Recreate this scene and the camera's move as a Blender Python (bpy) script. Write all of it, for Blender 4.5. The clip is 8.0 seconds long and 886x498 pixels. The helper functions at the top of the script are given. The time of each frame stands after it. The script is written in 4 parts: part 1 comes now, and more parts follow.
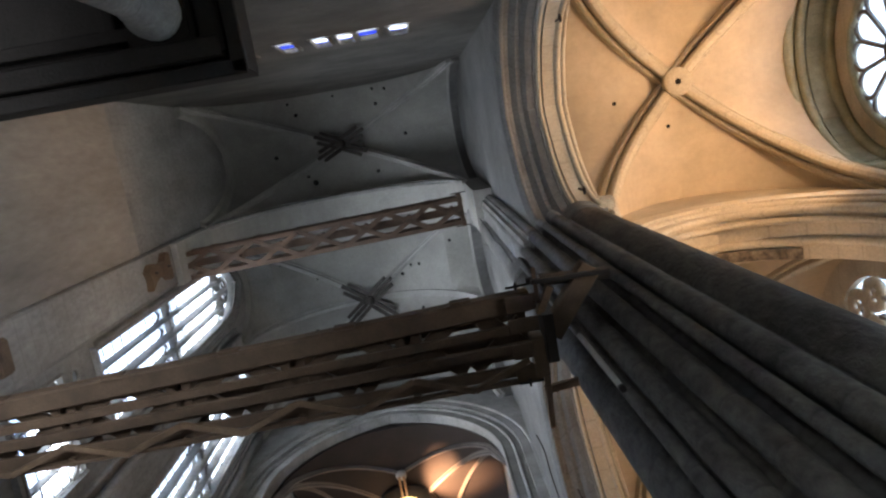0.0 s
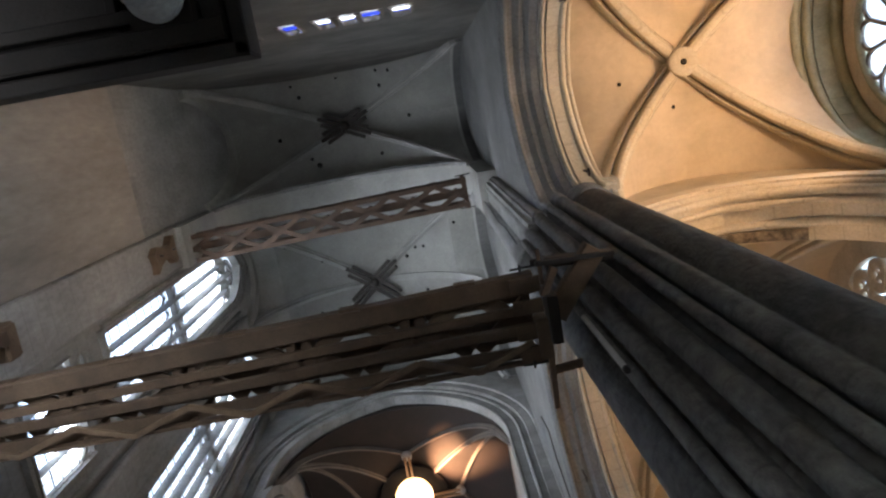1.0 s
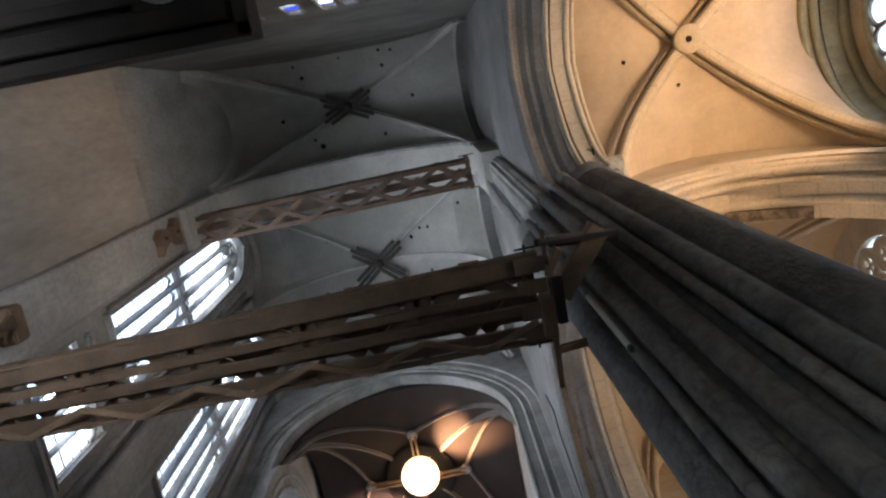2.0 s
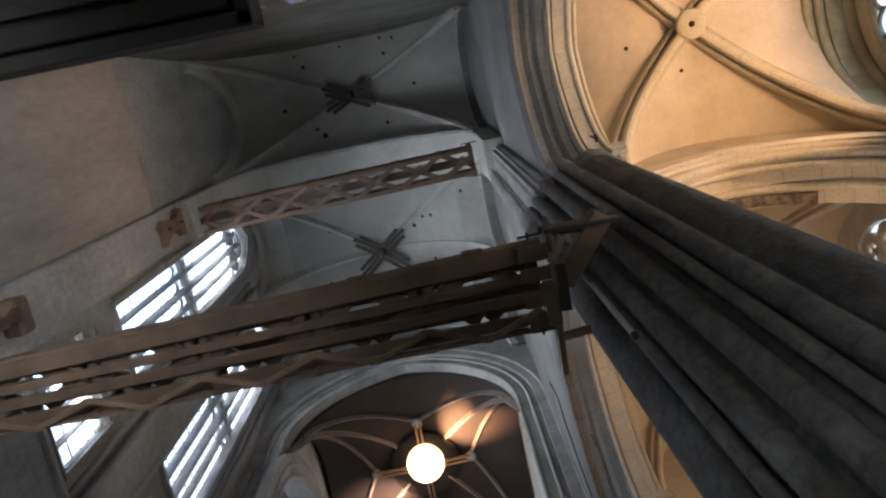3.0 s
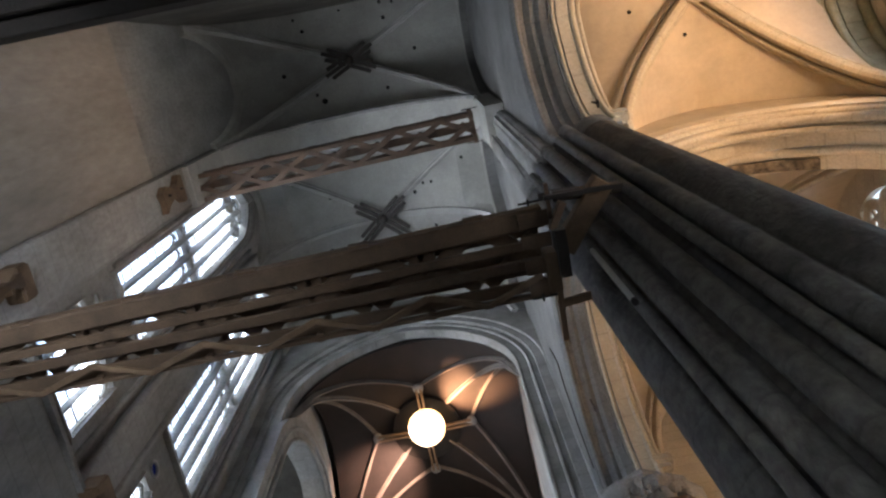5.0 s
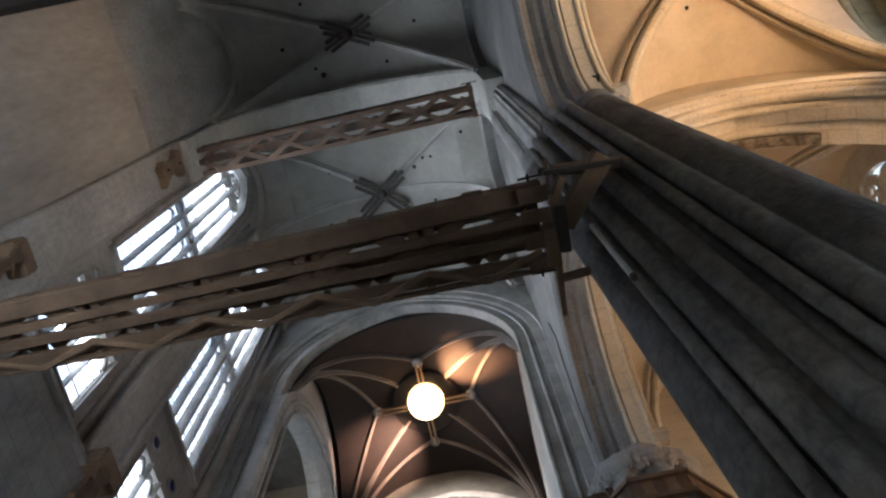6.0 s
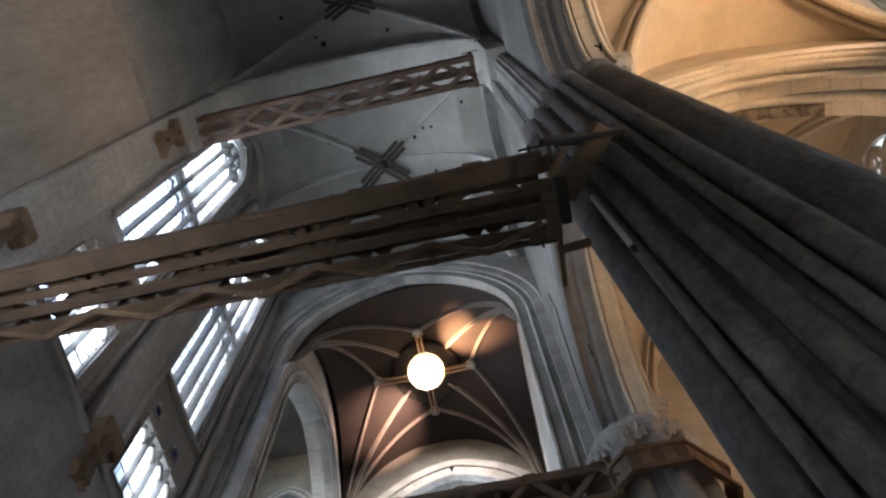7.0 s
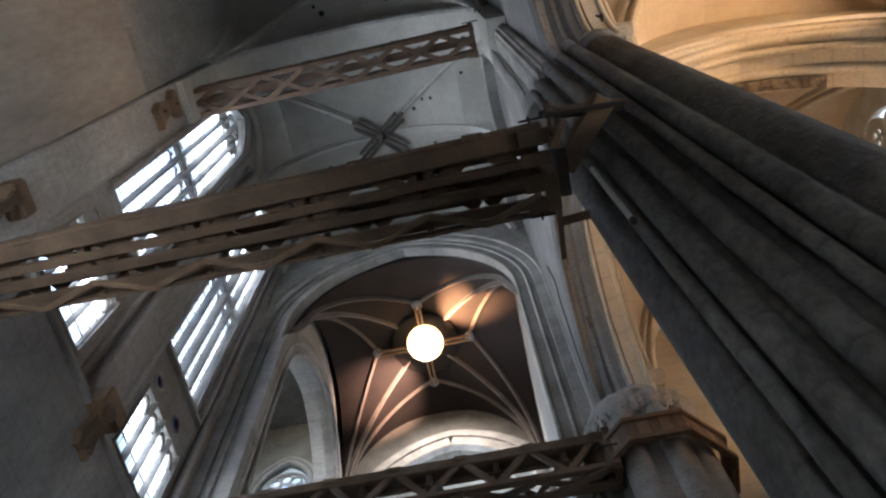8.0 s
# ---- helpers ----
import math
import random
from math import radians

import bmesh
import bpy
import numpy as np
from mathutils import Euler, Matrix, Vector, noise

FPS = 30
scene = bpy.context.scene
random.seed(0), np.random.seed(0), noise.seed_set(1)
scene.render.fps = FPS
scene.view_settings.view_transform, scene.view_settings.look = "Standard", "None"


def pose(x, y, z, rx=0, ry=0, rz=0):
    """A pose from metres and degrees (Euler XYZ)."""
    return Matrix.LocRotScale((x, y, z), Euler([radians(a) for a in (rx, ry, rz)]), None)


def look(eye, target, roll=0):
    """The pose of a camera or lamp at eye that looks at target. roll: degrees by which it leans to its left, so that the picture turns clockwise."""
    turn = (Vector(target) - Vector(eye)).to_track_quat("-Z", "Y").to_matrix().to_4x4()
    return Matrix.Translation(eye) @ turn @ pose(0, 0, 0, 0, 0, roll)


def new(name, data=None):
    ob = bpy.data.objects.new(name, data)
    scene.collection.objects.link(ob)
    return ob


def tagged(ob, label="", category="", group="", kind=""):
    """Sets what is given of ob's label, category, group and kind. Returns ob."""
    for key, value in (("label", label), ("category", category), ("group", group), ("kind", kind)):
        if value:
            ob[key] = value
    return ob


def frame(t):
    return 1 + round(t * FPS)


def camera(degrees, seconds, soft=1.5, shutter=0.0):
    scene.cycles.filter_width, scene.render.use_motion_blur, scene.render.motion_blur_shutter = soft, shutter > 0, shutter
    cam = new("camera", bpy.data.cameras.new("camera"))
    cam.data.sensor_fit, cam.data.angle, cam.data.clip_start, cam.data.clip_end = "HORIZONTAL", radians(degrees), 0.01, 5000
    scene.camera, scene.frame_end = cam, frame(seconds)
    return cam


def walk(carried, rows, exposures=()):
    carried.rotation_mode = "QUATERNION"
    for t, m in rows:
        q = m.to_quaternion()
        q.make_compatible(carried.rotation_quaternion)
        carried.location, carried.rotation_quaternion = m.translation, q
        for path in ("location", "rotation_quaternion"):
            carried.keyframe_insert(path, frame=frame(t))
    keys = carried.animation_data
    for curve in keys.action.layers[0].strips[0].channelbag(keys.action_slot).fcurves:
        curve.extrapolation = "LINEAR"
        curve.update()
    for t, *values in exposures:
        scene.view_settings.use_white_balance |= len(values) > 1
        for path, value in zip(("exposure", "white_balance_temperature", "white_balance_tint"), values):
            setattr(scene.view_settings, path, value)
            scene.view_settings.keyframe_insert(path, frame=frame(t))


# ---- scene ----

cam = camera(61.4, 8.0, soft=2.3)
EYE = 1.6
ROWS = [
    (0.0, 171.061, 2.302, 9.939), (0.5, 170.531, 2.107, 9.798), (1.0, 169.708, 2.011, 10.189),
    (1.5, 168.962, 1.921, 10.563), (2.0, 168.22, 1.759, 10.581), (3.5, 166.934, 1.574, 11.262),
    (4.0, 166.339, 1.508, 11.156), (4.5, 165.601, 1.531, 11.161), (6.0, 162.867, 1.61, 11.058),
    (6.5, 161.753, 1.562, 10.981), (7.0, 160.635, 1.527, 10.913), (7.5, 159.488, 1.544, 10.846),
    (8.0, 158.498, 1.574, 10.854),
]
walk(cam, [(t, pose(0, 0, EYE, rx, ry, rz)) for t, rx, ry, rz in ROWS], [(0.0, 3.6), (8.0, 3.6)])

# ---------------------------------------------------------------- light
world = bpy.data.worlds.new("sky")
scene.world = world
world.use_nodes = True
wn = world.node_tree.nodes
sky = wn.new("ShaderNodeTexSky")
sky.sky_type, sky.sun_disc = "NISHITA", False
sky.sun_elevation, sky.sun_rotation = radians(48), radians(200)
world.node_tree.links.new(sky.outputs[0], wn["Background"].inputs[0])
wn["Background"].inputs[1].default_value = 0.15
sun_data = bpy.data.lights.new("sun", "SUN")
sun_data.energy, sun_data.angle, sun_data.color = 1.2, radians(10), (1.0, 0.95, 0.88)
new("sun", sun_data).matrix_world = look((20, -40, 60), (0, 0, 0))


def area(name, eye, target, w, h, watts, colour, spread=125):
    d = bpy.data.lights.new(name, "AREA")
    d.shape, d.size, d.size_y, d.energy, d.color = "RECTANGLE", w, h, watts, colour
    d.spread = radians(spread)
    o = new(name, d)
    o.matrix_world = look(eye, target)
    return o


def spot(name, eye, target, watts, colour, angle=120, size=0.15):
    d = bpy.data.lights.new(name, "SPOT")
    d.energy, d.color, d.spot_size, d.spot_blend, d.shadow_soft_size = watts, colour, radians(angle), 0.85, size
    o = new(name, d)
    o.matrix_world = look(eye, target)
    return o


DAY = (0.85, 0.905, 1.0)
WARM = (1.0, 0.6, 0.315)
for y in (4.85, 9.2):
    area("window_light", (-8.4, y, 25.4), (0, y - 1.0, 28), 1.9, 11, 38, DAY)
    area("window_light", (-8.42, y, 15.8), (0, y, 19), 1.8, 1.9, 9, DAY)
# lamps added in unseen side openings to brighten the distant bay
area("window_light", (-7.2, 23, 20), (0, 23, 24), 4, 14, 150, DAY)
area("window_light", (7.9, 23, 20), (0, 23, 24), 4, 14, 150, DAY)
# added fill lamp low behind the camera, for the west wall
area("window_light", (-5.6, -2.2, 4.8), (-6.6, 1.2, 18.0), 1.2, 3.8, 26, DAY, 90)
# added fill lamp in an unseen aisle opening, tinted warm for the west wall
area("window_light", (10.85, 0.1, 8.0), (-8.2, -0.2, 24.5), 2.8, 6.0, 15, (1.0, 0.93, 0.85), 60)
# second added fill lamp behind the camera, for the pier
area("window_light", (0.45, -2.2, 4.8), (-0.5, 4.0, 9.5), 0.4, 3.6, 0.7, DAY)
for eye, aim, watts in (((9.5, 1.2, 15.2), (5.5, 0.6, 20.2), 122), ((9.5, -1.2, 15.2), (5.0, -0.4, 19.8), 75),
                        ((8.4, 8.6, 13.5), (4.0, 8.8, 18), 55), ((7.4, 6.2, 12.5), (6.4, 5.4, 20), 54)):
    spot("gold_flood", eye, aim, watts, WARM, 112, 0.3)
# unseen spots added by the globe lamp, thrown on webs and far arch
for eye, aim, watts, tone, angle in (((-2.2, 14.6, 28.3), (-0.9, 13.7, 29.9), 520, (1.0, 0.5, 0.25), 70), ((-3.4, 15.5, 28.2), (-4.6, 16.7, 29.4), 290, (1.0, 0.58, 0.42), 78),
                                     ((-2.82, 14.8, 28.1), (-2.9, 18.5, 25.4), 260, (1.0, 0.86, 0.78), 115)):
    spot("lamp_spot", eye, aim, watts, tone, angle, 0.12)

# ---------------------------------------------------------------- materials


def material(name, base, other, rough=0.85, scale=1.2, fine=18.0, bump=0.25, metal=0.0, streak=0.0, course=0.0, mottle=0.35):
    """Stone, plaster, wood or metal: two colours mixed at two scales, with a fine relief."""
    m = bpy.data.materials.new(name)
    m.use_nodes = True
    n, l = m.node_tree.nodes, m.node_tree.links
    bsdf = n["Principled BSDF"]
    geo = n.new("ShaderNodeNewGeometry")
    mp = n.new("ShaderNodeMapping")
    l.new(geo.outputs["Position"], mp.inputs[0])
    mp.inputs["Scale"].default_value = (1, 1, 1 - streak)
    big, small = n.new("ShaderNodeTexNoise"), n.new("ShaderNodeTexNoise")
    for tex, s, d in ((big, scale, 6), (small, fine, 4)):
        tex.inputs["Scale"].default_value, tex.inputs["Detail"].default_value = s, d
        tex.inputs["Roughness"].default_value = 0.62
        l.new(mp.outputs[0], tex.inputs["Vector"])
    ramp = n.new("ShaderNodeValToRGB")
    ramp.color_ramp.elements[0].position, ramp.color_ramp.elements[1].position = 0.34, 0.68
    ramp.color_ramp.elements[0].color, ramp.color_ramp.elements[1].color = (*other, 1), (*base, 1)
    l.new(big.outputs[0], ramp.inputs[0])
    mix = n.new("ShaderNodeMix")
    mix.data_type, mix.blend_type = "RGBA", "OVERLAY"
    mix.inputs[0].default_value = mottle
    l.new(ramp.outputs[0], mix.inputs[6])
    l.new(small.outputs[0], mix.inputs[7])
    info = n.new("ShaderNodeObjectInfo")
    hsv = n.new("ShaderNodeHueSaturation")
    mr = n.new("ShaderNodeMapRange")
    mr.inputs[3].default_value, mr.inputs[4].default_value = 0.9, 1.08
    l.new(info.outputs["Random"], mr.inputs[0])
    l.new(mr.outputs[0], hsv.inputs["Value"])
    stain = n.new("ShaderNodeTexNoise")
    stain.inputs["Scale"].default_value, stain.inputs["Detail"].default_value = 0.23, 8
    stain.inputs["Roughness"].default_value = 0.7
    l.new(mp.outputs[0], stain.inputs["Vector"])
    sr = n.new("ShaderNodeMapRange")
    sr.inputs[1].default_value, sr.inputs[2].default_value, sr.inputs[3].default_value, sr.inputs[4].default_value = 0.3, 0.7, 0.68, 1.2
    l.new(stain.outputs[0], sr.inputs[0])
    tint = n.new("ShaderNodeMix")
    tint.data_type, tint.blend_type = "RGBA", "MULTIPLY"
    tint.inputs[0].default_value = 1.0
    l.new(mix.outputs[2], tint.inputs[6])
    l.new(sr.outputs[0], tint.inputs[7])
    height = small.outputs[0]
    if course:
        # bed joints every course of stone
        sep, wob = n.new("ShaderNodeSeparateXYZ"), n.new("ShaderNodeMath")
        l.new(geo.outputs["Position"], sep.inputs[0])
        div, fr, less = n.new("ShaderNodeMath"), n.new("ShaderNodeMath"), n.new("ShaderNodeMapRange")
        div.operation, fr.operation, wob.operation = "DIVIDE", "FRACT", "MULTIPLY_ADD"
        wob.inputs[1].default_value = 0.05
        l.new(big.outputs[0], wob.inputs[0])
        l.new(sep.outputs["Z"], wob.inputs[2])
        l.new(wob.outputs[0], div.inputs[0])
        div.inputs[1].default_value = course
        l.new(div.outputs[0], fr.inputs[0])
        less.inputs[1].default_value, less.inputs[2].default_value, less.inputs[3].default_value, less.inputs[4].default_value = 0.0, 0.07, 0.72, 1.0
        l.new(fr.outputs[0], less.inputs[0])
        joint = n.new("ShaderNodeMix")
        joint.data_type, joint.blend_type = "RGBA", "MULTIPLY"
        joint.inputs[0].default_value = 1.0
        l.new(tint.outputs[2], joint.inputs[6])
        l.new(less.outputs[0], joint.inputs[7])
        tint = joint
    l.new(tint.outputs[2], hsv.inputs["Color"])
    l.new(hsv.outputs[0], bsdf.inputs["Base Color"])
    bp = n.new("ShaderNodeBump")
    bp.inputs["Strength"].default_value, bp.inputs["Distance"].default_value = bump, 0.03
    l.new(small.outputs[0], bp.inputs["Height"])
    l.new(bp.outputs[0], bsdf.inputs["Normal"])
    bsdf.inputs["Roughness"].default_value, bsdf.inputs["Metallic"].default_value = rough, metal
    return m


M_WALL = material("wall_stone", (0.35, 0.348, 0.34), (0.2, 0.198, 0.192), scale=0.5, fine=10, streak=0.6, course=0.5, mottle=0.4)
M_VAULT = material("vault_plaster", (0.385, 0.38, 0.35), (0.29, 0.286, 0.264), scale=0.35)
M_RIB = material("rib_stone", (0.46, 0.45, 0.43), (0.35, 0.345, 0.325), scale=0.8)
# dim copy of the rib stone, far bay's shade put into the colour
M_RIB_DIM = material("shaded_rib_stone", (0.17, 0.15, 0.135), (0.1, 0.088, 0.08), scale=1.2)
# wall stone darkened: the near pier's shade is put into its colour
M_PIER = material("shaded_pier_stone", (0.135, 0.129, 0.117), (0.055, 0.052, 0.047), scale=1.6, fine=11, streak=0.4, course=0.85, bump=0.9, mottle=0.85)
M_TRIM = material("dressed_stone", (0.335, 0.33, 0.318), (0.195, 0.192, 0.185), scale=0.8, course=0.6, mottle=0.5)
# darker copy of the dressed stone: arcade wall's shade put into the colour
M_EAST = material("shaded_arcade_stone", (0.185, 0.184, 0.178), (0.11, 0.109, 0.105), scale=0.7, streak=0.4, course=0.6, mottle=0.5)
# paler, warmer stone and web: part of the flood light sits in these colours
M_GOLD = material("lit_limestone", (0.55, 0.49, 0.38), (0.46, 0.40, 0.30), scale=0.6, course=0.42)
M_WEB = material("lit_plaster_web", (0.59, 0.505, 0.39), (0.5, 0.425, 0.32), scale=0.45, fine=7, mottle=0.12, bump=0.12)
M_OCHRE = material("old_limewash", (0.37, 0.345, 0.315), (0.25, 0.232, 0.21), scale=0.6, fine=7, streak=0.75, mottle=0.3)
# dark copy of the wall stone: shade of the dim bays put into colour
M_SHADED_STONE = material("shaded_stone", (0.17, 0.165, 0.15), (0.09, 0.088, 0.08), scale=0.7, course=0.5)
# lighter copy of the pier stone for the better lit upper shafts
M_RESPOND = material("respond_stone", (0.28, 0.272, 0.258), (0.15, 0.146, 0.138), scale=0.9, fine=9, streak=0.4, course=0.7, mottle=0.6)
# near-black brick: the far bay's shade is put into its colour
M_BRICK = material("shaded_vault_brick", (0.018, 0.0112, 0.0095), (0.009, 0.006, 0.0052), scale=0.8, fine=8)
M_WOOD = material("brace_timber", (0.125, 0.08, 0.047), (0.07, 0.044, 0.026), scale=2.5, fine=40, rough=0.7)
M_WOOD_PALE = material("pale_timber", (0.2, 0.13, 0.077), (0.12, 0.078, 0.046), scale=2.5, fine=40, rough=0.7)
# darker brown than the brace timber, mainly for the high truss
M_WOOD_DEEP = material("deep_brown_timber", (0.095, 0.057, 0.035), (0.048, 0.029, 0.018), scale=2.5, fine=40, rough=0.75)
M_WOOD_DARK = material("dark_oak", (0.035, 0.026, 0.019), (0.02, 0.015, 0.012), scale=2.0, fine=30, rough=0.55)
# oak darkened to put the underside's shade into colour, against the low fill lamp
M_CANOPY = material("shaded_oak", (0.022, 0.017, 0.013), (0.012, 0.009, 0.007), scale=2.0, fine=30, rough=0.85)
M_IRON = material("dark_iron", (0.06, 0.055, 0.05), (0.035, 0.03, 0.03), rough=0.6, metal=0.6)
M_FLOOR = material("floor_stone", (0.33, 0.31, 0.28), (0.24, 0.225, 0.2))

M_GREEN = material("greenish_limestone", (0.40, 0.40, 0.30), (0.27, 0.28, 0.20), scale=1.6)
M_WOOD_GREY = material("weathered_timber", (0.07, 0.062, 0.054), (0.038, 0.034, 0.03), scale=2.5, fine=40)
# rose tracery against the daylight: its shade is put into this darker stone
M_SHADED_TRACERY = material("shadowed_tracery", (0.25, 0.24, 0.22), (0.17, 0.16, 0.15))
M_PATCH = material("blackened_plaster", (0.30, 0.24, 0.17), (0.02, 0.016, 0.013), scale=6.0, fine=30)
# black for flat discs that paint the darkness inside small holes
M_HOLE = material("hole_black", (0.01, 0.01, 0.01), (0.006, 0.006, 0.006))

M_GLASS = bpy.data.materials.new("window_glass")
M_GLASS.use_nodes = True
_n, _l = M_GLASS.node_tree.nodes, M_GLASS.node_tree.links
_tr, _df, _mx = _n.new("ShaderNodeBsdfTransparent"), _n.new("ShaderNodeBsdfTranslucent"), _n.new("ShaderNodeMixShader")
_df.inputs[0].default_value = (0.85, 0.9, 0.95, 1)
_mx.inputs[0].default_value = 0.45
_l.new(_tr.outputs[0], _mx.inputs[1])
_l.new(_df.outputs[0], _mx.inputs[2])
_l.new(_mx.outputs[0], _n["Material Output"].inputs[0])

M_BLUE = bpy.data.materials.new("blue_glass")
M_BLUE.use_nodes = True
_n, _l = M_BLUE.node_tree.nodes, M_BLUE.node_tree.links
_tr, _df, _mx = _n.new("ShaderNodeBsdfTransparent"), _n.new("ShaderNodeBsdfTranslucent"), _n.new("ShaderNodeMixShader")
_tr.inputs[0].default_value = _df.inputs[0].default_value = (0.10, 0.14, 0.5, 1)
_l.new(_tr.outputs[0], _mx.inputs[1])
_l.new(_df.outputs[0], _mx.inputs[2])
_l.new(_mx.outputs[0], _n["Material Output"].inputs[0])

M_LAMP = bpy.data.materials.new("lamp_globe")
M_LAMP.use_nodes = True
_b = M_LAMP.node_tree.nodes["Principled BSDF"]
_e, _r = M_LAMP.node_tree.nodes.new("ShaderNodeTexNoise"), M_LAMP.node_tree.nodes.new("ShaderNodeValToRGB")
_e.inputs["Scale"].default_value, _e.inputs["Detail"].default_value = 3.0, 5
_r.color_ramp.elements[0].position, _r.color_ramp.elements[1].position = 0.4, 0.6
_r.color_ramp.elements[0].color, _r.color_ramp.elements[1].color = (0.9, 0.42, 0.12, 1), (1.0, 0.8, 0.55, 1)
M_LAMP.node_tree.links.new(_e.outputs[0], _r.inputs[0])
M_LAMP.node_tree.links.new(_r.outputs[0], _b.inputs["Emission Color"])
_b.inputs["Emission Color"].default_value, _b.inputs["Emission Strength"].default_value = (1.0, 0.74, 0.45, 1), 0.55

# ---------------------------------------------------------------- mesh tools


def mesh_from(name, verts, faces, mat, smooth=False):
    me = bpy.data.meshes.new(name)
    me.from_pydata(verts, [], faces)
    me.materials.append(mat)
    bm = bmesh.new()
    bm.from_mesh(me)
    bmesh.ops.recalc_face_normals(bm, faces=bm.faces)
    bm.to_mesh(me)
    bm.free()
    if smooth:
        for p in me.polygons:
            p.use_smooth = True
    return me


def part(name, me, parent=None, label=""):
    o = new(name, me)
    if parent is not None:
        o.parent = parent
    if label:
        o["label"] = label
    return o


def thing(name, label, category, group="", kind="", at=(0, 0, 0)):
    o = new(name)
    o.location = at
    return tagged(o, label, category, group, kind)


def box_data(lo, hi):
    (a, b, c), (d, e, f) = lo, hi
    v = [(a, b, c), (d, b, c), (d, e, c), (a, e, c), (a, b, f), (d, b, f), (d, e, f), (a, e, f)]
    q = [(0, 3, 2, 1), (4, 5, 6, 7), (0, 1, 5, 4), (1, 2, 6, 5), (2, 3, 7, 6), (3, 0, 4, 7)]
    return v, q


def box(name, lo, hi, mat, bevel=0.0):
    v, q = box_data(lo, hi)
    me = mesh_from(name, v, q, mat)
    if bevel:
        bm = bmesh.new()
        bm.from_mesh(me)
        bmesh.ops.bevel(bm, geom=bm.edges[:], offset=bevel, segments=2, affect="EDGES")
        bm.to_mesh(me)
        bm.free()
    return me


def beam(name, a, b, w, h, mat, up=(0, 0, 1)):
    """A bevelled square timber from a to b."""
    a, b = Vector(a), Vector(b)
    d = (b - a).normalized()
    s = d.cross(Vector(up))
    s = s.normalized() if s.length > 1e-4 else Vector((1, 0, 0))
    u = s.cross(d)
    c = min(w, h) * 0.1
    ring = [(w / 2 - c, -h / 2), (w / 2, -h / 2 + c), (w / 2, h / 2 - c), (w / 2 - c, h / 2),
            (-w / 2 + c, h / 2), (-w / 2, h / 2 - c), (-w / 2, -h / 2 + c), (-w / 2 + c, -h / 2)]
    return sweep(name, [a, b], ring, mat, fixed=(s, u))


def sweep(name, path, ring, mat, closed=False, fixed=None, side=None, smooth=False):
    """The ring of (across, up) pairs carried along the path. side: the across direction for all of it."""
    path = [Vector(p) for p in path]
    n, k = len(path), len(ring)
    verts = []
    for i, p in enumerate(path):
        if fixed:
            s, u = fixed
        else:
            t = (path[(i + 1) % n] if closed else path[min(i + 1, n - 1)]) - (path[i - 1] if closed else path[max(i - 1, 0)])
            t.normalize()
            s = Vector(side)
            s = (s - t * s.dot(t)).normalized()
            u = s.cross(t)
        verts += [tuple(p + s * x + u * y) for x, y in ring]
    faces = []
    for i in range(n if closed else n - 1):
        j = (i + 1) % n
        faces += [(i * k + a, i * k + (a + 1) % k, j * k + (a + 1) % k, j * k + a) for a in range(k)]
    if not closed:
        faces += [tuple(range(k)), tuple(range((n - 1) * k, n * k))]
    return mesh_from(name, verts, faces, mat, smooth)


def lathe(name, profile, mat, segs=20, centre=(0, 0)):
    """A turned form from (radius, z) pairs."""
    k = len(profile)
    verts = [(centre[0] + r * math.cos(2 * math.pi * i / segs), centre[1] + r * math.sin(2 * math.pi * i / segs), z)
             for i in range(segs) for r, z in profile]
    faces = [(i * k + a, i * k + a + 1, ((i + 1) % segs) * k + a + 1, ((i + 1) % segs) * k + a) for i in range(segs) for a in range(k - 1)]
    faces += [tuple(i * k for i in range(segs)), tuple(i * k + k - 1 for i in range(segs))]
    me = mesh_from(name, verts, faces, mat)
    for p in me.polygons:
        p.use_smooth = len(p.vertices) == 4
    return me


def pointed(u, rise):
    """Height of a pointed arch of half-span 1 at u from its middle."""
    u = min(abs(u), 1.0)
    if rise < 1:
        return rise * math.sqrt(max(0.0, 1 - u * u))
    c = (rise * rise - 1) / 2
    return math.sqrt(max(0.0, (1 + c) ** 2 - (u + c) ** 2))


def arch_path(s0, s1, z_spring, z_apex, steps=16, foot=None):
    """(s, z) along an arch from s0 up and down to s1; foot: the height at which both jambs start."""
    half, mid = (s1 - s0) / 2, (s0 + s1) / 2
    pts = []
    for i in range(2 * steps + 1):
        a = -1 + i / steps
        u = math.copysign(1 - (1 - abs(a)) ** 1.7, a) if a else 0.0
        pts.append((mid + half * u, z_spring + half * pointed(u, (z_apex - z_spring) / half)))
    if foot is not None:
        pts = [(s0, foot)] + pts + [(s1, foot)]
    return pts


def put(axis, p, s, z):
    return (p, s, z) if axis == "x" else (s, p, z)


def hole_edge(h, s):
    """The lower and upper edge of a hole at s. Arched: (a, b, z_foot, z_spring, z_apex); round: (a, b, z_middle)."""
    half, mid = (h[1] - h[0]) / 2, (h[0] + h[1]) / 2
    u = min(1.0, abs(s - mid) / half)
    if len(h) == 3:
        r = half * math.sqrt(max(0.0, 1 - u * u))
        return h[2] - r, h[2] + r
    return h[2], (h[3] + half * pointed(u, (h[4] - h[3]) / half) if h[4] > h[3] else h[3])


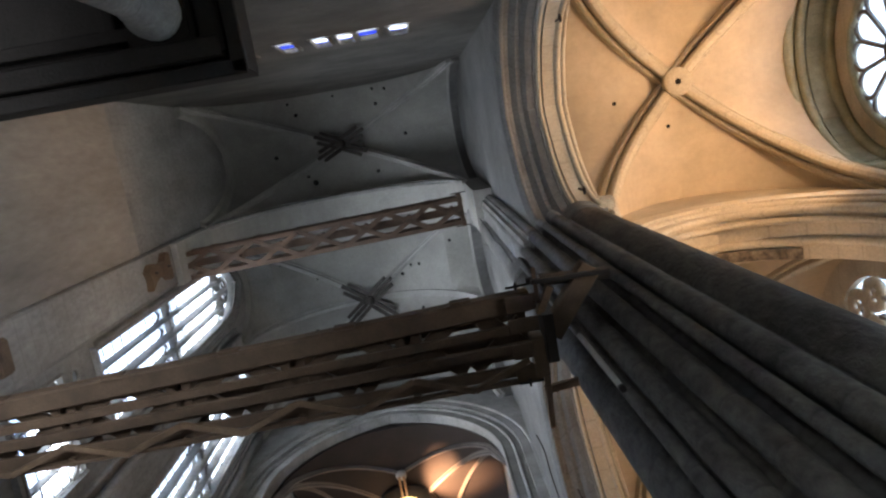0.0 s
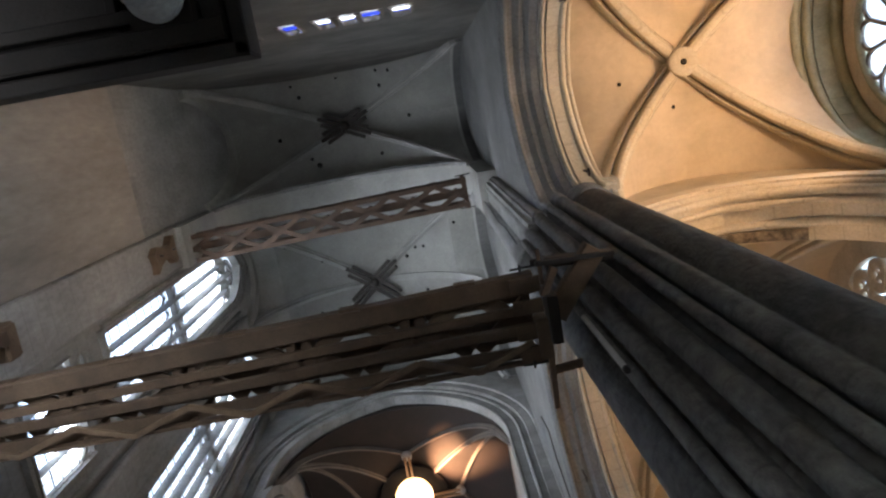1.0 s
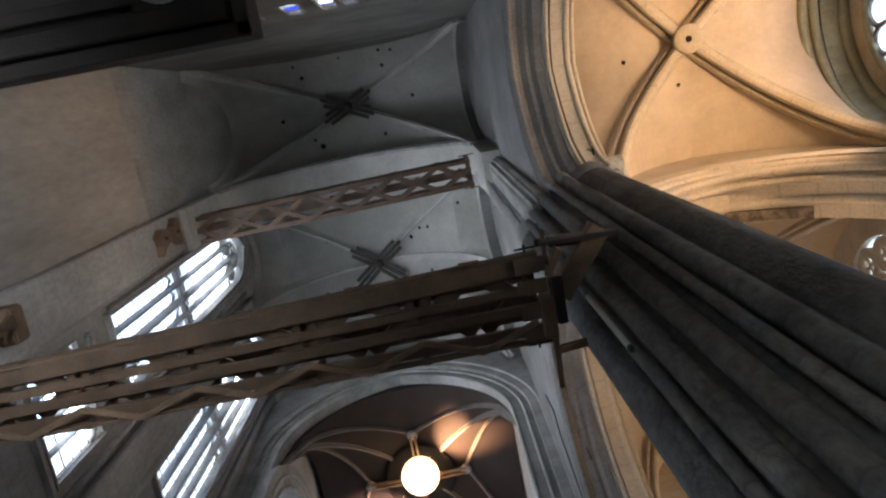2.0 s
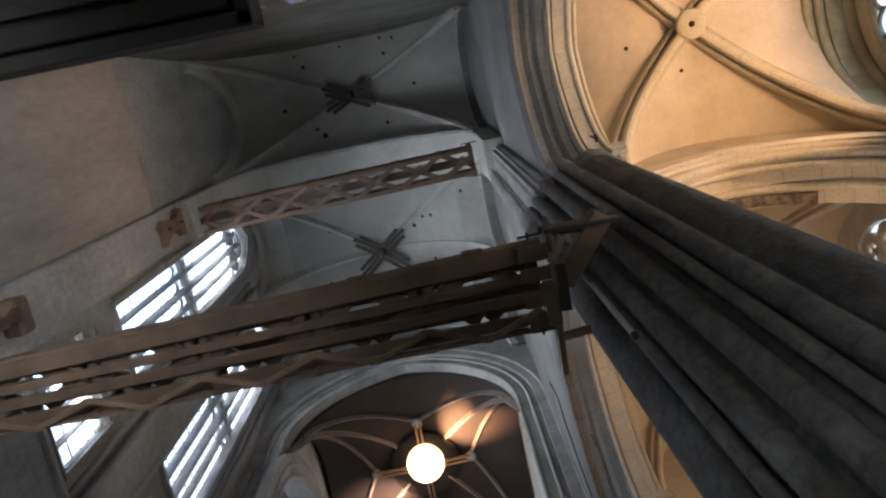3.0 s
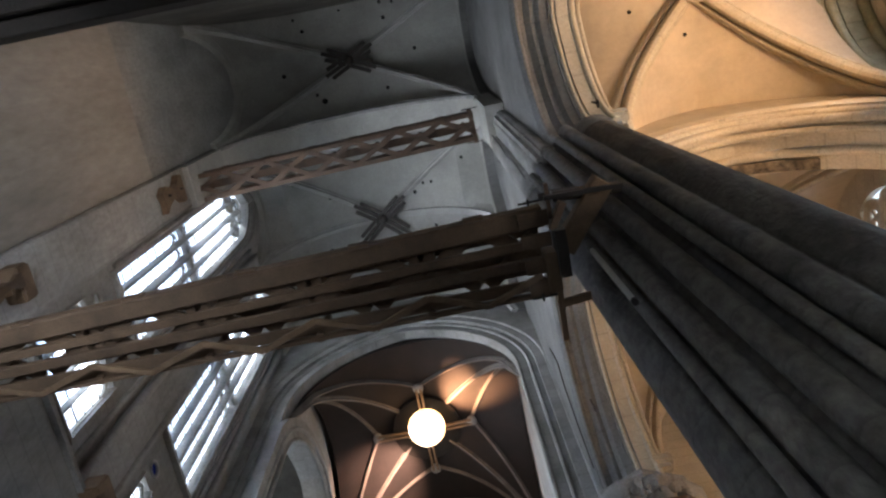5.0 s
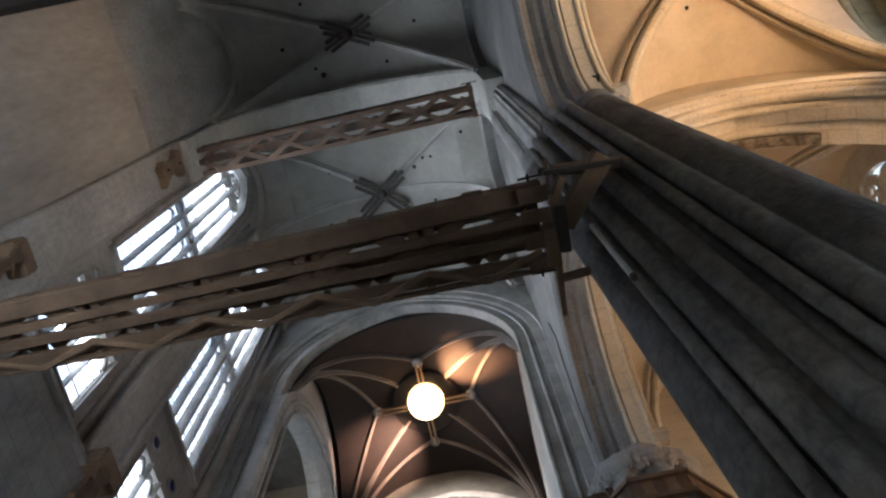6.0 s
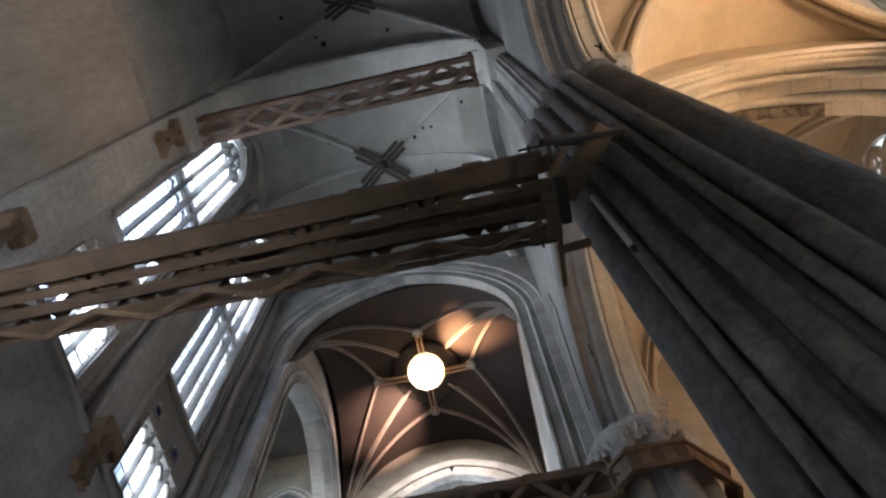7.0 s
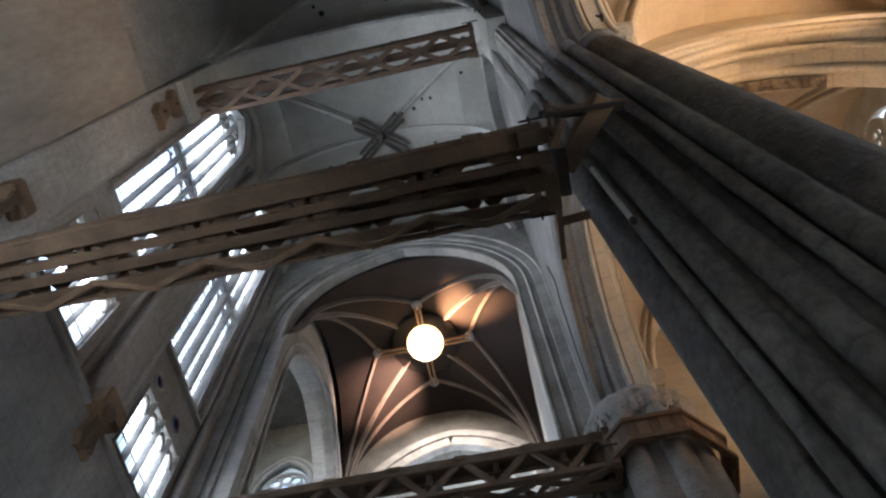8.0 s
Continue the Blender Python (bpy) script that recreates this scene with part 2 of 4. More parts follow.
def holed_wall(name, axis, p0, p1, s0, s1, z0, z1, holes, mat):
    """A wall at right angles to axis from p0 to p1, with holes through it."""
    cuts = {s0, s1}
    for h in holes:
        cuts |= {round(x, 5) for x, _ in arch_path(h[0], h[1], 0, 1, 14)}
    cuts = sorted(c for c in cuts if s0 <= c <= s1)
    verts, faces = [], []
    for a, b in zip(cuts, cuts[1:]):
        if b - a < 1e-4:
            continue
        m = (a + b) / 2
        spans, low = [], (z0, z0)
        for h in sorted((h for h in holes if h[0] < m < h[1]), key=lambda h: hole_edge(h, m)[0]):
            ea, eb = hole_edge(h, a), hole_edge(h, b)
            spans.append((low, (max(ea[0], z0), max(eb[0], z0))))
            low = (ea[1], eb[1])
        spans.append((low, (z1, z1)))
        for (la, lb), (ha, hb) in spans:
            if ha - la < 1e-4 and hb - lb < 1e-4:
                continue
            k = len(verts)
            verts += [put(axis, p, s, z) for p in (p0, p1) for s, z in ((a, la), (b, lb), (b, hb), (a, ha))]
            faces += [(k, k + 1, k + 2, k + 3), (k + 4, k + 7, k + 6, k + 5), (k, k + 4, k + 5, k + 1),
                      (k + 1, k + 5, k + 6, k + 2), (k + 2, k + 6, k + 7, k + 3), (k + 3, k + 7, k + 4, k)]
    return mesh_from(name, verts, faces, mat)


BAY_A, BAY_B = (-8.2, 1.8, -2.3, 2.25), (-8.2, 1.7, 3.25, 11.0)
SPRING_A, SPRING_B, CROWN = 28.9, 30.2, 35.2


def vault_z(x, y, b, zs, zc, drop):
    """Height of the webs over the bay b at (x, y); the long bay B is six-part, with a lunette over each window."""
    x0, x1, y0, y1 = b
    hx, hy = (x1 - x0) / 2, (y1 - y0) / 2
    u, v = abs(x - (x0 + x1) / 2) / hx, abs(y - (y0 + y1) / 2) / hy
    if b == BAY_B and v <= u:
        base = zs + (zc - zs) * max(0.0, 1 - min(1.0, u) ** 2.1) ** 0.6
        s = min(1.0, v / max(u, 1e-6))
        return base + max(0.0, zc - 1.9 - base) * (4 * s * (1 - s)) ** 0.55 - drop * s * u * u * max(0.0, 1 - u)
    m = min(1.0, min(u, v))
    return zs + (zc - zs) * (1 - m ** 2.1) ** 0.62 - drop * max(u, v) ** 2 * (1 - min(u, v))


def vault(name, b, zs, zc, mat, label, drop=0.8, n=40):
    """The webs of a groined vault over the bay b = x0, x1, y0, y1, 0.3 thick."""
    x0, x1, y0, y1 = b
    ts = [(1 - math.cos(math.pi * i / n)) / 2 for i in range(n + 1)]
    verts, faces, m = [], [], n + 1
    for up in (0, 0.3):
        verts += [(x0 + (x1 - x0) * s, y0 + (y1 - y0) * t, up + vault_z(x0 + (x1 - x0) * s, y0 + (y1 - y0) * t, b, zs, zc, drop)) for s in ts for t in ts]
    for k in (0, m * m):
        for i in range(n):
            for j in range(n):
                a, bb, c, d = k + i * m + j, k + (i + 1) * m + j, k + (i + 1) * m + j + 1, k + i * m + j + 1
                faces += [(a, bb, c), (a, c, d)] if (i < n // 2) == (j < n // 2) else [(a, bb, d), (bb, c, d)]
    rim = [i * m for i in range(m)] + [n * m + j for j in range(1, m)] + [i * m + n for i in range(n - 1, -1, -1)] + [j for j in range(n - 1, 0, -1)]
    faces += [(p, q, q + m * m, p + m * m) for p, q in zip(rim, rim[1:] + rim[:1])]
    me = mesh_from(name, verts, faces, mat, smooth=True)
    me.set_sharp_from_angle(angle=radians(14))
    return tagged(part(name, me), label, "vault", kind="structure")


RIB = [(-0.2, 0.12), (-0.2, -0.06), (-0.17, -0.11), (-0.12, -0.11), (-0.09, -0.07), (-0.08, -0.2), (-0.1, -0.25), (-0.07, -0.3), (0.0, -0.32),
       (0.07, -0.3), (0.1, -0.25), (0.08, -0.2), (0.09, -0.07), (0.12, -0.11), (0.17, -0.11), (0.2, -0.06), (0.2, 0.12)]


def rib_ring(k):
    return [(x * k, y * k) for x, y in RIB]


def diagonal_ribs(parent, b, zs, zc, mat, drop=0.8, k=1.0, n=24):
    x0, x1, y0, y1 = b
    xm, ym = (x0 + x1) / 2, (y0 + y1) / 2
    for cx in (x0, x1):
        for cy in (y0, y1):
            path = []
            for i in range(n + 1):
                s = (i / n) ** 0.7 if i else 0.0
                x, y = cx + (xm - cx) * s, cy + (ym - cy) * s
                path.append((x, y, vault_z(x, y, b, zs, zc, drop)))
            side = Vector((-(ym - cy), xm - cx, 0)).normalized()
            me = sweep("rib", path, [(x, -y) for x, y in rib_ring(k)], mat, side=side)
            part("rib", me, parent)


def arch_ring(name, axis, p, s0, s1, zs, za, ring, mat, parent=None, foot=None, steps=18):
    """A moulded arch: the ring is (along the axis, outwards from the opening)."""
    pts = arch_path(s0, s1, zs, za, steps, foot)
    path = [put(axis, p, s, z) for s, z in pts]
    side = (1, 0, 0) if axis == "x" else (0, 1, 0)
    flip = 1 if axis == "x" else -1
    return part(name, sweep(name, path, [(x, flip * y) for x, y in ring], mat, side=side), parent)


def disc_ring(r, n=8):
    return [(r * math.cos(2 * math.pi * i / n), r * math.sin(2 * math.pi * i / n)) for i in range(n)]


def roll(name, axis, p, s0, s1, zs, za, r, mat, parent, foot=None, label=""):
    """A round moulding that runs up one jamb, over the arch and down the other."""
    o = arch_ring(name, axis, p, s0, s1, zs, za, disc_ring(r), mat, parent, foot)
    for f in o.data.polygons:
        f.use_smooth = len(f.vertices) == 4
    if label:
        o["label"] = label
    return o


def voussoirs(axis, p0, p1, s0, s1, zs, za, depth, n, mat, parent, seed=0):
    """Wedge-shaped arch stones, each one a part, with thin open joints."""
    rnd = random.Random(seed)
    pts = arch_path(s0, s1, zs, za, 60)
    total = [0.0]
    for a, b in zip(pts, pts[1:]):
        total.append(total[-1] + math.dist(a, b))

    def at(d):
        i = max(k for k in range(len(total)) if total[k] <= d or k == 0)
        i = min(i, len(pts) - 2)
        f = (d - total[i]) / max(1e-6, total[i + 1] - total[i])
        a, b = pts[i], pts[i + 1]
        t = ((b[0] - a[0]), (b[1] - a[1]))
        ln = math.hypot(*t)
        return (a[0] + t[0] * f, a[1] + t[1] * f), (-t[1] / ln, t[0] / ln)

    gap = 0.004
    for i in range(n):
        d0, d1 = total[-1] * i / n + gap, total[-1] * (i + 1) / n - gap
        (q0, n0), (q1, n1) = at(d0), at(d1)
        off = rnd.uniform(-0.012, 0.012)
        ins = [(q0[0] - n0[0] * off, q0[1] - n0[1] * off), (q1[0] - n1[0] * off, q1[1] - n1[1] * off)]
        outs = [(q1[0] + n1[0] * depth, q1[1] + n1[1] * depth), (q0[0] + n0[0] * depth, q0[1] + n0[1] * depth)]
        v = [put(axis, p, *q) for p in (p0, p1) for q in ins + outs]
        f = [(0, 1, 2, 3), (4, 7, 6, 5), (0, 4, 5, 1), (1, 5, 6, 2), (2, 6, 7, 3), (3, 7, 4, 0)]
        part("voussoir", mesh_from("voussoir", v, f, mat), parent)


def shaft_mesh(x, y, r, z0, z1, mat, cap=True, segs=14):
    top = [(r, z1 - 0.45), (r * 1.25, z1 - 0.42), (r * 1.25, z1 - 0.36), (r * 1.05, z1 - 0.33), (r * 1.6, z1 - 0.08), (r * 1.6, z1)] if cap else [(r, z1)]
    if not cap and z1 - z0 > 12:
        top = [(r, z0 + k) for k in (2.0, 4.0, 6.0, 8.0, 9.9)] + top
    foot = [(r * 1.5, z0), (r * 1.5, z0 + 0.25), (r * 1.2, z0 + 0.35), (r * 1.3, z0 + 0.45), (r, z0 + 0.5)] if cap else [(r, z0)]
    return lathe("shaft", foot + top, mat, segs, (x, y))


# ---------------------------------------------------------------- the place
# plan: x across, y along the vessel; window wall at -8.2, arcade at 2.1 to 3.5
floor = tagged(part("floor", box("floor", (-30, -30, -0.3), (40, 60, 0), M_FLOOR)), "worn pale stone floor of the church", "floor", kind="structure")
# unseen slab added to keep sky and sun out of the vaults
roof = tagged(part("roof", box("roof", (-14, -5, 40), (14, 29, 40.4), M_WOOD_DARK)), "unseen dark slab above the vaults, added to block light leaks", "roof", kind="structure")

va = vault("ceiling_near", BAY_A, SPRING_A, CROWN, M_VAULT, "grey plastered vault webs over the near bay")
diagonal_ribs(va, BAY_A, SPRING_A, CROWN, M_RIB, k=0.75)
vb = vault("ceiling_middle", BAY_B, SPRING_B, CROWN, M_VAULT, "pale plastered vault webs over the window bay")
diagonal_ribs(vb, BAY_B, SPRING_B, CROWN, M_RIB, k=0.75)
xm_, ym_ = (BAY_B[0] + BAY_B[1]) / 2, (BAY_B[2] + BAY_B[3]) / 2
for cx in BAY_B[:2]:
    path = [(cx + (xm_ - cx) * (i / 24) ** 1.2, ym_) for i in range(25)]
    path = [(x, y, vault_z(x, y, BAY_B, SPRING_B, CROWN, 0.8)) for x, y in path]
    part("rib", sweep("rib", path, [(x, -y) for x, y in rib_ring(0.75)], M_RIB, side=(0, 1, 0)), vb)

# ---- window wall
WINS = [(3.68, 5.85), (7.9, 10.22)]
GALLERY = [(3.7, 5.9), (8.05, 10.2)]
holes = [(a, b, 18.75, 29.9, 32.2) for a, b in WINS] + [(a, b, 14.8, 17.05, 17.05) for a, b in GALLERY] + [(a + k - 0.17, a + k + 0.17, 17.55) for a, b in GALLERY for k in (0.25, 1.5)]
wall_w = part("wall_west", holed_wall("wall_west", "x", -9.1, -8.2, -2.6, 11.35, 0, 39.9, holes, M_WALL))
tagged(wall_w, "grey stone wall with two tiers of tall windows", "wall", kind="structure")
wash = part("wall_limewash", box("wall_limewash", (-8.199, -2.29, 0), (-8.18, 2.08, 22.7), M_OCHRE))
tagged(wash, "ochre limewashed lower part of the side wall", "wall", kind="structure")
for host, bay, spring in ((va, BAY_A, SPRING_A), (vb, BAY_B, SPRING_B)):
    for x in bay[:2]:
        path = [(x, bay[2] + (bay[3] - bay[2]) * (1 - math.cos(math.pi * i / 40)) / 2) for i in range(41)]
        path = [(x, y, vault_z(x, y, bay, spring, CROWN, 0.8)) for x, y in path]
        part("wall_rib", sweep("wall_rib", path, disc_ring(0.1), M_VAULT, side=(1, 0, 0), smooth=True), host)
    left = [(bay[0] + 0.02, y, z) for x, y, z in path]
    left = [(x, y, vault_z(bay[0], y, bay, spring, CROWN, 0.8)) for x, y, z in left]
    part("wall_arch", sweep("wall_arch", left, [(-0.02, -0.4), (0.16, -0.32), (0.2, 0.1), (-0.02, 0.1)], M_VAULT, side=(1, 0, 0)), host, "plain plastered wall arch over the windows")
    path = [(bay[1] + 0.22, y, z) for x, y, z in path]
    part("wall_arch", sweep("wall_arch", path, [(-0.22, -0.1), (0.26, -0.1), (0.26, 0.5), (-0.22, 0.5)], M_EAST, side=(1, 0, 0)), host, "plain stone wall arch above the arcade")
low = part("wall_lower", box("wall_lower", (-8.19, 3.4, 0), (-7.84, 10.88, 13.9), M_WALL))
tagged(low, "plain lower wall standing forward below the windows", "wall", kind="structure")
LEDGE = [(0, 0), (0.22, 0.0), (0.22, 0.12), (0.12, 0.2), (0.05, 0.26), (0, 0.26)]
ledge = part("trim_ledge", sweep("trim_ledge", [(-8.1, 3.4, 13.9), (-8.1, 10.88, 13.9)], [(x + 0.16, y) for x, y in LEDGE], M_TRIM, fixed=(Vector((1, 0, 0)), Vector((0, 0, 1)))))
tagged(ledge, "moulded stone ledge under the lower windows", "ledge", kind="structure")
for a, b in WINS:
    sill = part("trim_sill", sweep("trim_sill", [(-8.3, a - 0.1, 18.5), (-8.3, b + 0.1, 18.5)], [(x + 0.02, y) for x, y in LEDGE], M_TRIM, fixed=(Vector((1, 0, 0)), Vector((0, 0, 1)))))
    tagged(sill, "weathered stone sill below a tall window", "sill", kind="structure")


def wall_pilaster(y0, y1, depth, z0, z1, rolls, label):
    o = tagged(part("wall_pilaster", box("wall_pilaster", (-8.195, y0, z0), (-8.2 + depth, y1, z1), M_WALL, 0.03)), label, "pilaster", kind="structure")
    for y, x, r in rolls:
        part("shaft", shaft_mesh(-8.2 + x, y, r, z0, z1, M_WALL, cap=False, segs=12), o)
    return o


wall_pilaster(2.1, 3.3, 0.22, 0, 28.8, [(2.12, 0.1, 0.07), (3.28, 0.12, 0.1)], "flat stone wall pilaster with slender rolls")
wall_pilaster(6.5, 7.55, 0.24, 14.2, 30.1, [(6.3, 0.02, 0.08), (6.55, 0.2, 0.1), (7.5, 0.2, 0.1), (7.75, 0.02, 0.08)], "stone wall pilaster with slender rolls between windows")
wall_pilaster(10.5, 10.88, 0.2, 14.2, 30.1, [(10.55, 0.16, 0.12)], "stone corner pilaster with slender rolls")


def pane(y0, y1, z0, z1, x, mat=None):
    return mesh_from("pane", [(x, y0, z0), (x, y1, z0), (x, y1, z1), (x, y0, z1), (x - 0.012, y0, z0), (x - 0.012, y1, z0), (x - 0.012, y1, z1), (x - 0.012, y0, z1)],
                     [(0, 1, 2, 3), (7, 6, 5, 4), (0, 4, 5, 1), (1, 5, 6, 2), (2, 6, 7, 3), (3, 7, 4, 0)], mat or M_GLASS)


def saddle_bars(y0, y1, z0, z1, x, step):
    v, f = [], []
    k = 0
    z = z0 + step
    while z < z1 - 0.1:
        a, b = box_data((x, y0, z - 0.009), (x + 0.02, y1, z + 0.009))
        f += [tuple(i + len(v) for i in q) for q in b]
        v += a
        z += step
    ym = (y0 + y1) / 2
    a, b = box_data((x, ym - 0.004, z0), (x + 0.01, ym + 0.004, z1))
    f += [tuple(i + len(v) for i in q) for q in b]
    v += a
    return mesh_from("leading", v, f, M_IRON)


MULLION = [(-0.065, 0), (-0.045, 0.15), (-0.02, 0.24), (0.02, 0.24), (0.045, 0.15), (0.065, 0), (0.045, -0.1), (-0.045, -0.1)]


def mullion(y, z0, z1, x, k=1.0):
    return sweep("mullion", [(x, y, z0), (x, y, z1)], [(a * k, b * k) for a, b in MULLION], M_TRIM, fixed=(Vector((0, 1, 0)), Vector((1, 0, 0))))


def lancet_head(y0, y1, z, x, parent, r=0.05, rise=0.75):
    """A cusped lancet top: an arch and two inner foils."""
    arch_ring("lancet_arch", "x", x, y0, y1, z, z + (y1 - y0) / 2 * (1 + rise), disc_ring(r, 6), M_TRIM, parent, steps=8)


def ring_mesh(y, z, rad, r, x, name="foil", n=20, mat=None):
    path = [(x, y + rad * math.cos(2 * math.pi * i / n), z + rad * math.sin(2 * math.pi * i / n)) for i in range(n)]
    return sweep(name, path, disc_ring(r, 6), mat or M_TRIM, closed=True, side=(1, 0, 0), smooth=True)


def tall_window(name, y0, y1, label):
    x = -8.62
    o = tagged(new(name), label, "window", "tall windows", "structure")
    jamb, y0 = y0, y0 + 0.15
    w = (y1 - y0) / 4
    part("pane", holed_glass("pane", jamb, y1, 29.85, 29.9, 32.2, x - 0.05, M_GLASS), o, "pale leaded glass of the window head")
    for i in (1, 2, 3):
        part("mullion", mullion(y0 + w * i, 18.75, 31.0 if i == 2 else 30.2, x, 1.15 if i == 2 else 0.95), o)
    for y in (y0, y1):
        part("mullion", mullion(y, 18.75, 30.2, x, 0.9), o)
    part("transom", box("transom", (x - 0.1, y0, 24.5), (x + 0.12, y1, 24.66), M_TRIM, 0.03), o)
    for i in range(4):
        a, b = y0 + w * i + 0.05, y0 + w * (i + 1) - 0.05
        lancet_head(a, b, 23.7, x, o)
        lancet_head(a, b, 29.6, x, o)
        for z0, z1 in ((18.75, 24.55), (24.55, 29.85)):
            p = part("pane", pane(a - 0.05, b + 0.05, z0, z1, x - 0.05), o, "pale leaded glass, bright with daylight")
            part("leading", saddle_bars(a, b, z0 + 0.1, z1 - 0.1, x - 0.03, 0.6), p, "thin dark iron bars")
        part("foil", ring_mesh((a + b) / 2, 24.9, 0.17, 0.04, x), o)
        part("spandrel", box("spandrel", (x - 0.06, b - 0.02, 23.9), (x + 0.06, b + 0.12 if i < 3 else b + 0.05, 24.55), M_TRIM, 0.02), o)
    for y, z, r in (((y0 + y1) / 2 - w, 30.4, 0.36), ((y0 + y1) / 2 + w, 30.4, 0.36), ((y0 + y1) / 2, 31.15, 0.5)):
        for k in range(4):
            a = math.pi / 4 + k * math.pi / 2
            part("foil", ring_mesh(y + r * 0.45 * math.cos(a), z + r * 0.45 * math.sin(a), r * 0.42, 0.045, x, n=12), o)
        part("tracery_ring", ring_mesh(y, z, r, 0.06, x), o)
    for k, (dx, g) in enumerate(((0.3, -0.03), (0.46, 0.14))):
        roll("reveal_roll", "x", x + dx, jamb - g, y1 + g, 29.9, 32.2 + g, 0.07, M_TRIM, o, foot=18.75)
    return o


def holed_glass(name, y0, y1, z0, zs, za, x, mat):
    pts = [(y0, z0)] + arch_path(y0, y1, zs, za, 10) + [(y1, z0)]
    n = len(pts)
    v = [(x, y, z) for y, z in pts] + [(x - 0.012, y, z) for y, z in pts]
    f = [tuple(range(n)), tuple(range(2 * n - 1, n - 1, -1))] + [(i, (i + 1) % n, n + (i + 1) % n, n + i) for i in range(n)]
    return mesh_from(name, v, f, mat)


def gallery_window(name, y0, y1, label):
    x = -8.27
    o = tagged(new(name), label, "window", "gallery windows", "structure")
    w = (y1 - y0) / 4
    for i in range(5):
        part("mullion", mullion(y0 + w * i, 14.8, 17.05, x, 0.6), o)
    for i in range(4):
        a, b = y0 + w * i + 0.05, y0 + w * (i + 1) - 0.05
        lancet_head(a, b, 16.5, x, o, 0.06)
        p = part("pane", pane(a - 0.05, b + 0.05, 14.8, 17.05, x - 0.05), o, "pale leaded glass, bright with daylight")
        part("leading", saddle_bars(a, b, 15.05, 16.75, x - 0.03, 0.36), p, "thin dark iron bars")
    for k in (0.25, 1.5):
        y = y0 + k
        part("foil", ring_mesh(y, 17.55, 0.19, 0.05, -8.2, n=16), o)
        part("light", lathe_disc(y, 17.55, 0.17, -8.24, M_BLUE if y0 > 6 else M_GLASS), o, "small deep blue glass light" if y0 > 6 else "small clear glass light")
    for y in (y0, y1):
        part("jamb", box("jamb", (x - 0.1, y - 0.05, 14.8), (-8.19, y + 0.05, 17.05), M_TRIM, 0.02), o)
    part("sill", box("sill", (-8.45, y0 - 0.1, 14.66), (-8.1, y1 + 0.1, 14.8), M_TRIM, 0.03), o)
    return o


def lathe_disc(y, z, r, x, mat):
    n = 14
    v = [(x + d, y + r * math.cos(2 * math.pi * i / n), z + r * math.sin(2 * math.pi * i / n)) for d in (0, -0.012) for i in range(n)]
    f = [tuple(range(n)), tuple(range(2 * n - 1, n - 1, -1))] + [(i, (i + 1) % n, n + (i + 1) % n, n + i) for i in range(n)]
    return mesh_from("light", v, f, mat)


for i, (a, b) in enumerate(WINS):
    tall_window("window_%d" % (i + 1), a, b, "tall four-light traceried window in weathered stone, white with daylight")
    gallery_window("window_%d" % (i + 3), *GALLERY[i], "row of gallery lancets in stone below the tall window")

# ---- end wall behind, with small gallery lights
# unseen openings added so the low fill lamps have a place
ADDED_WINS = [(-6.2, -5.0), (0.25, 0.65)]
small = [(-3.6, -3.2), (-2.62, -2.2), (-1.86, -1.44), (-1.32, -0.9), (-0.84, -0.36), (-0.15, 0.33)]
wall_s = part("wall_south", holed_wall("wall_south", "y", -2.5, -2.3, -8.2, 2.3, 0, 39.9, [(a, b, 18.2, 19.5, 19.7) for a, b in small] + [(a, b, 2.6, 6.2, 6.2 + 0.8 * (b - a)) for a, b in ADDED_WINS], M_SHADED_STONE))
tagged(wall_s, "dim stone end wall with small gallery windows", "wall", kind="structure")
for a, b in small:
    o = tagged(new("window_small"), "small gallery light glazed in white and blue", "window", "small gallery lights", "structure")
    v, f = box_data((a, -2.4, 18.2), (b, -2.385, 19.7))
    part("pane", mesh_from("pane", v, f, M_GLASS), o)
    for z0_, z1_ in ((18.9, 19.5),) if a in (-0.84, -2.62) else ((19.45, 19.6),):
        v, f = box_data((a, -2.375, z0_), (b, -2.365, z1_))
        part("pane", mesh_from("pane", v, f, M_BLUE), o, "deep blue glass")
    part("saddle_bar", beam("saddle_bar", (a, -2.36, 18.8), (b, -2.36, 18.8), 0.04, 0.04, M_WALL), o)
    arch_ring("frame", "y", -2.3, a, b, 19.5, 19.7, disc_ring(0.05, 6), M_SHADED_STONE, o, foot=18.2, steps=6)
# glazing of the two added fill openings
for i, (a, b) in enumerate(ADDED_WINS):
    o = tagged(new("window_%d" % (i + 5)), "unseen lancet window added low in the end wall for fill light", "window", kind="structure")
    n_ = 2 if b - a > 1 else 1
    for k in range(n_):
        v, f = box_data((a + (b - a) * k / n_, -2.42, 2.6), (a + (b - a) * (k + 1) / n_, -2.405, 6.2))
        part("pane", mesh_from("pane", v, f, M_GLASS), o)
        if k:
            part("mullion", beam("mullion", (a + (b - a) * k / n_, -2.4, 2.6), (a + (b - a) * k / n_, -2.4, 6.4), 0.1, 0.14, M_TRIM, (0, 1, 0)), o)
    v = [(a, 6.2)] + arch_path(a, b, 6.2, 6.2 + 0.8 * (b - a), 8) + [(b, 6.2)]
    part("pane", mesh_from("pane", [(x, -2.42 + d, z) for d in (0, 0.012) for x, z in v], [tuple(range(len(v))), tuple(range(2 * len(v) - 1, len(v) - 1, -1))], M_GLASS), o)

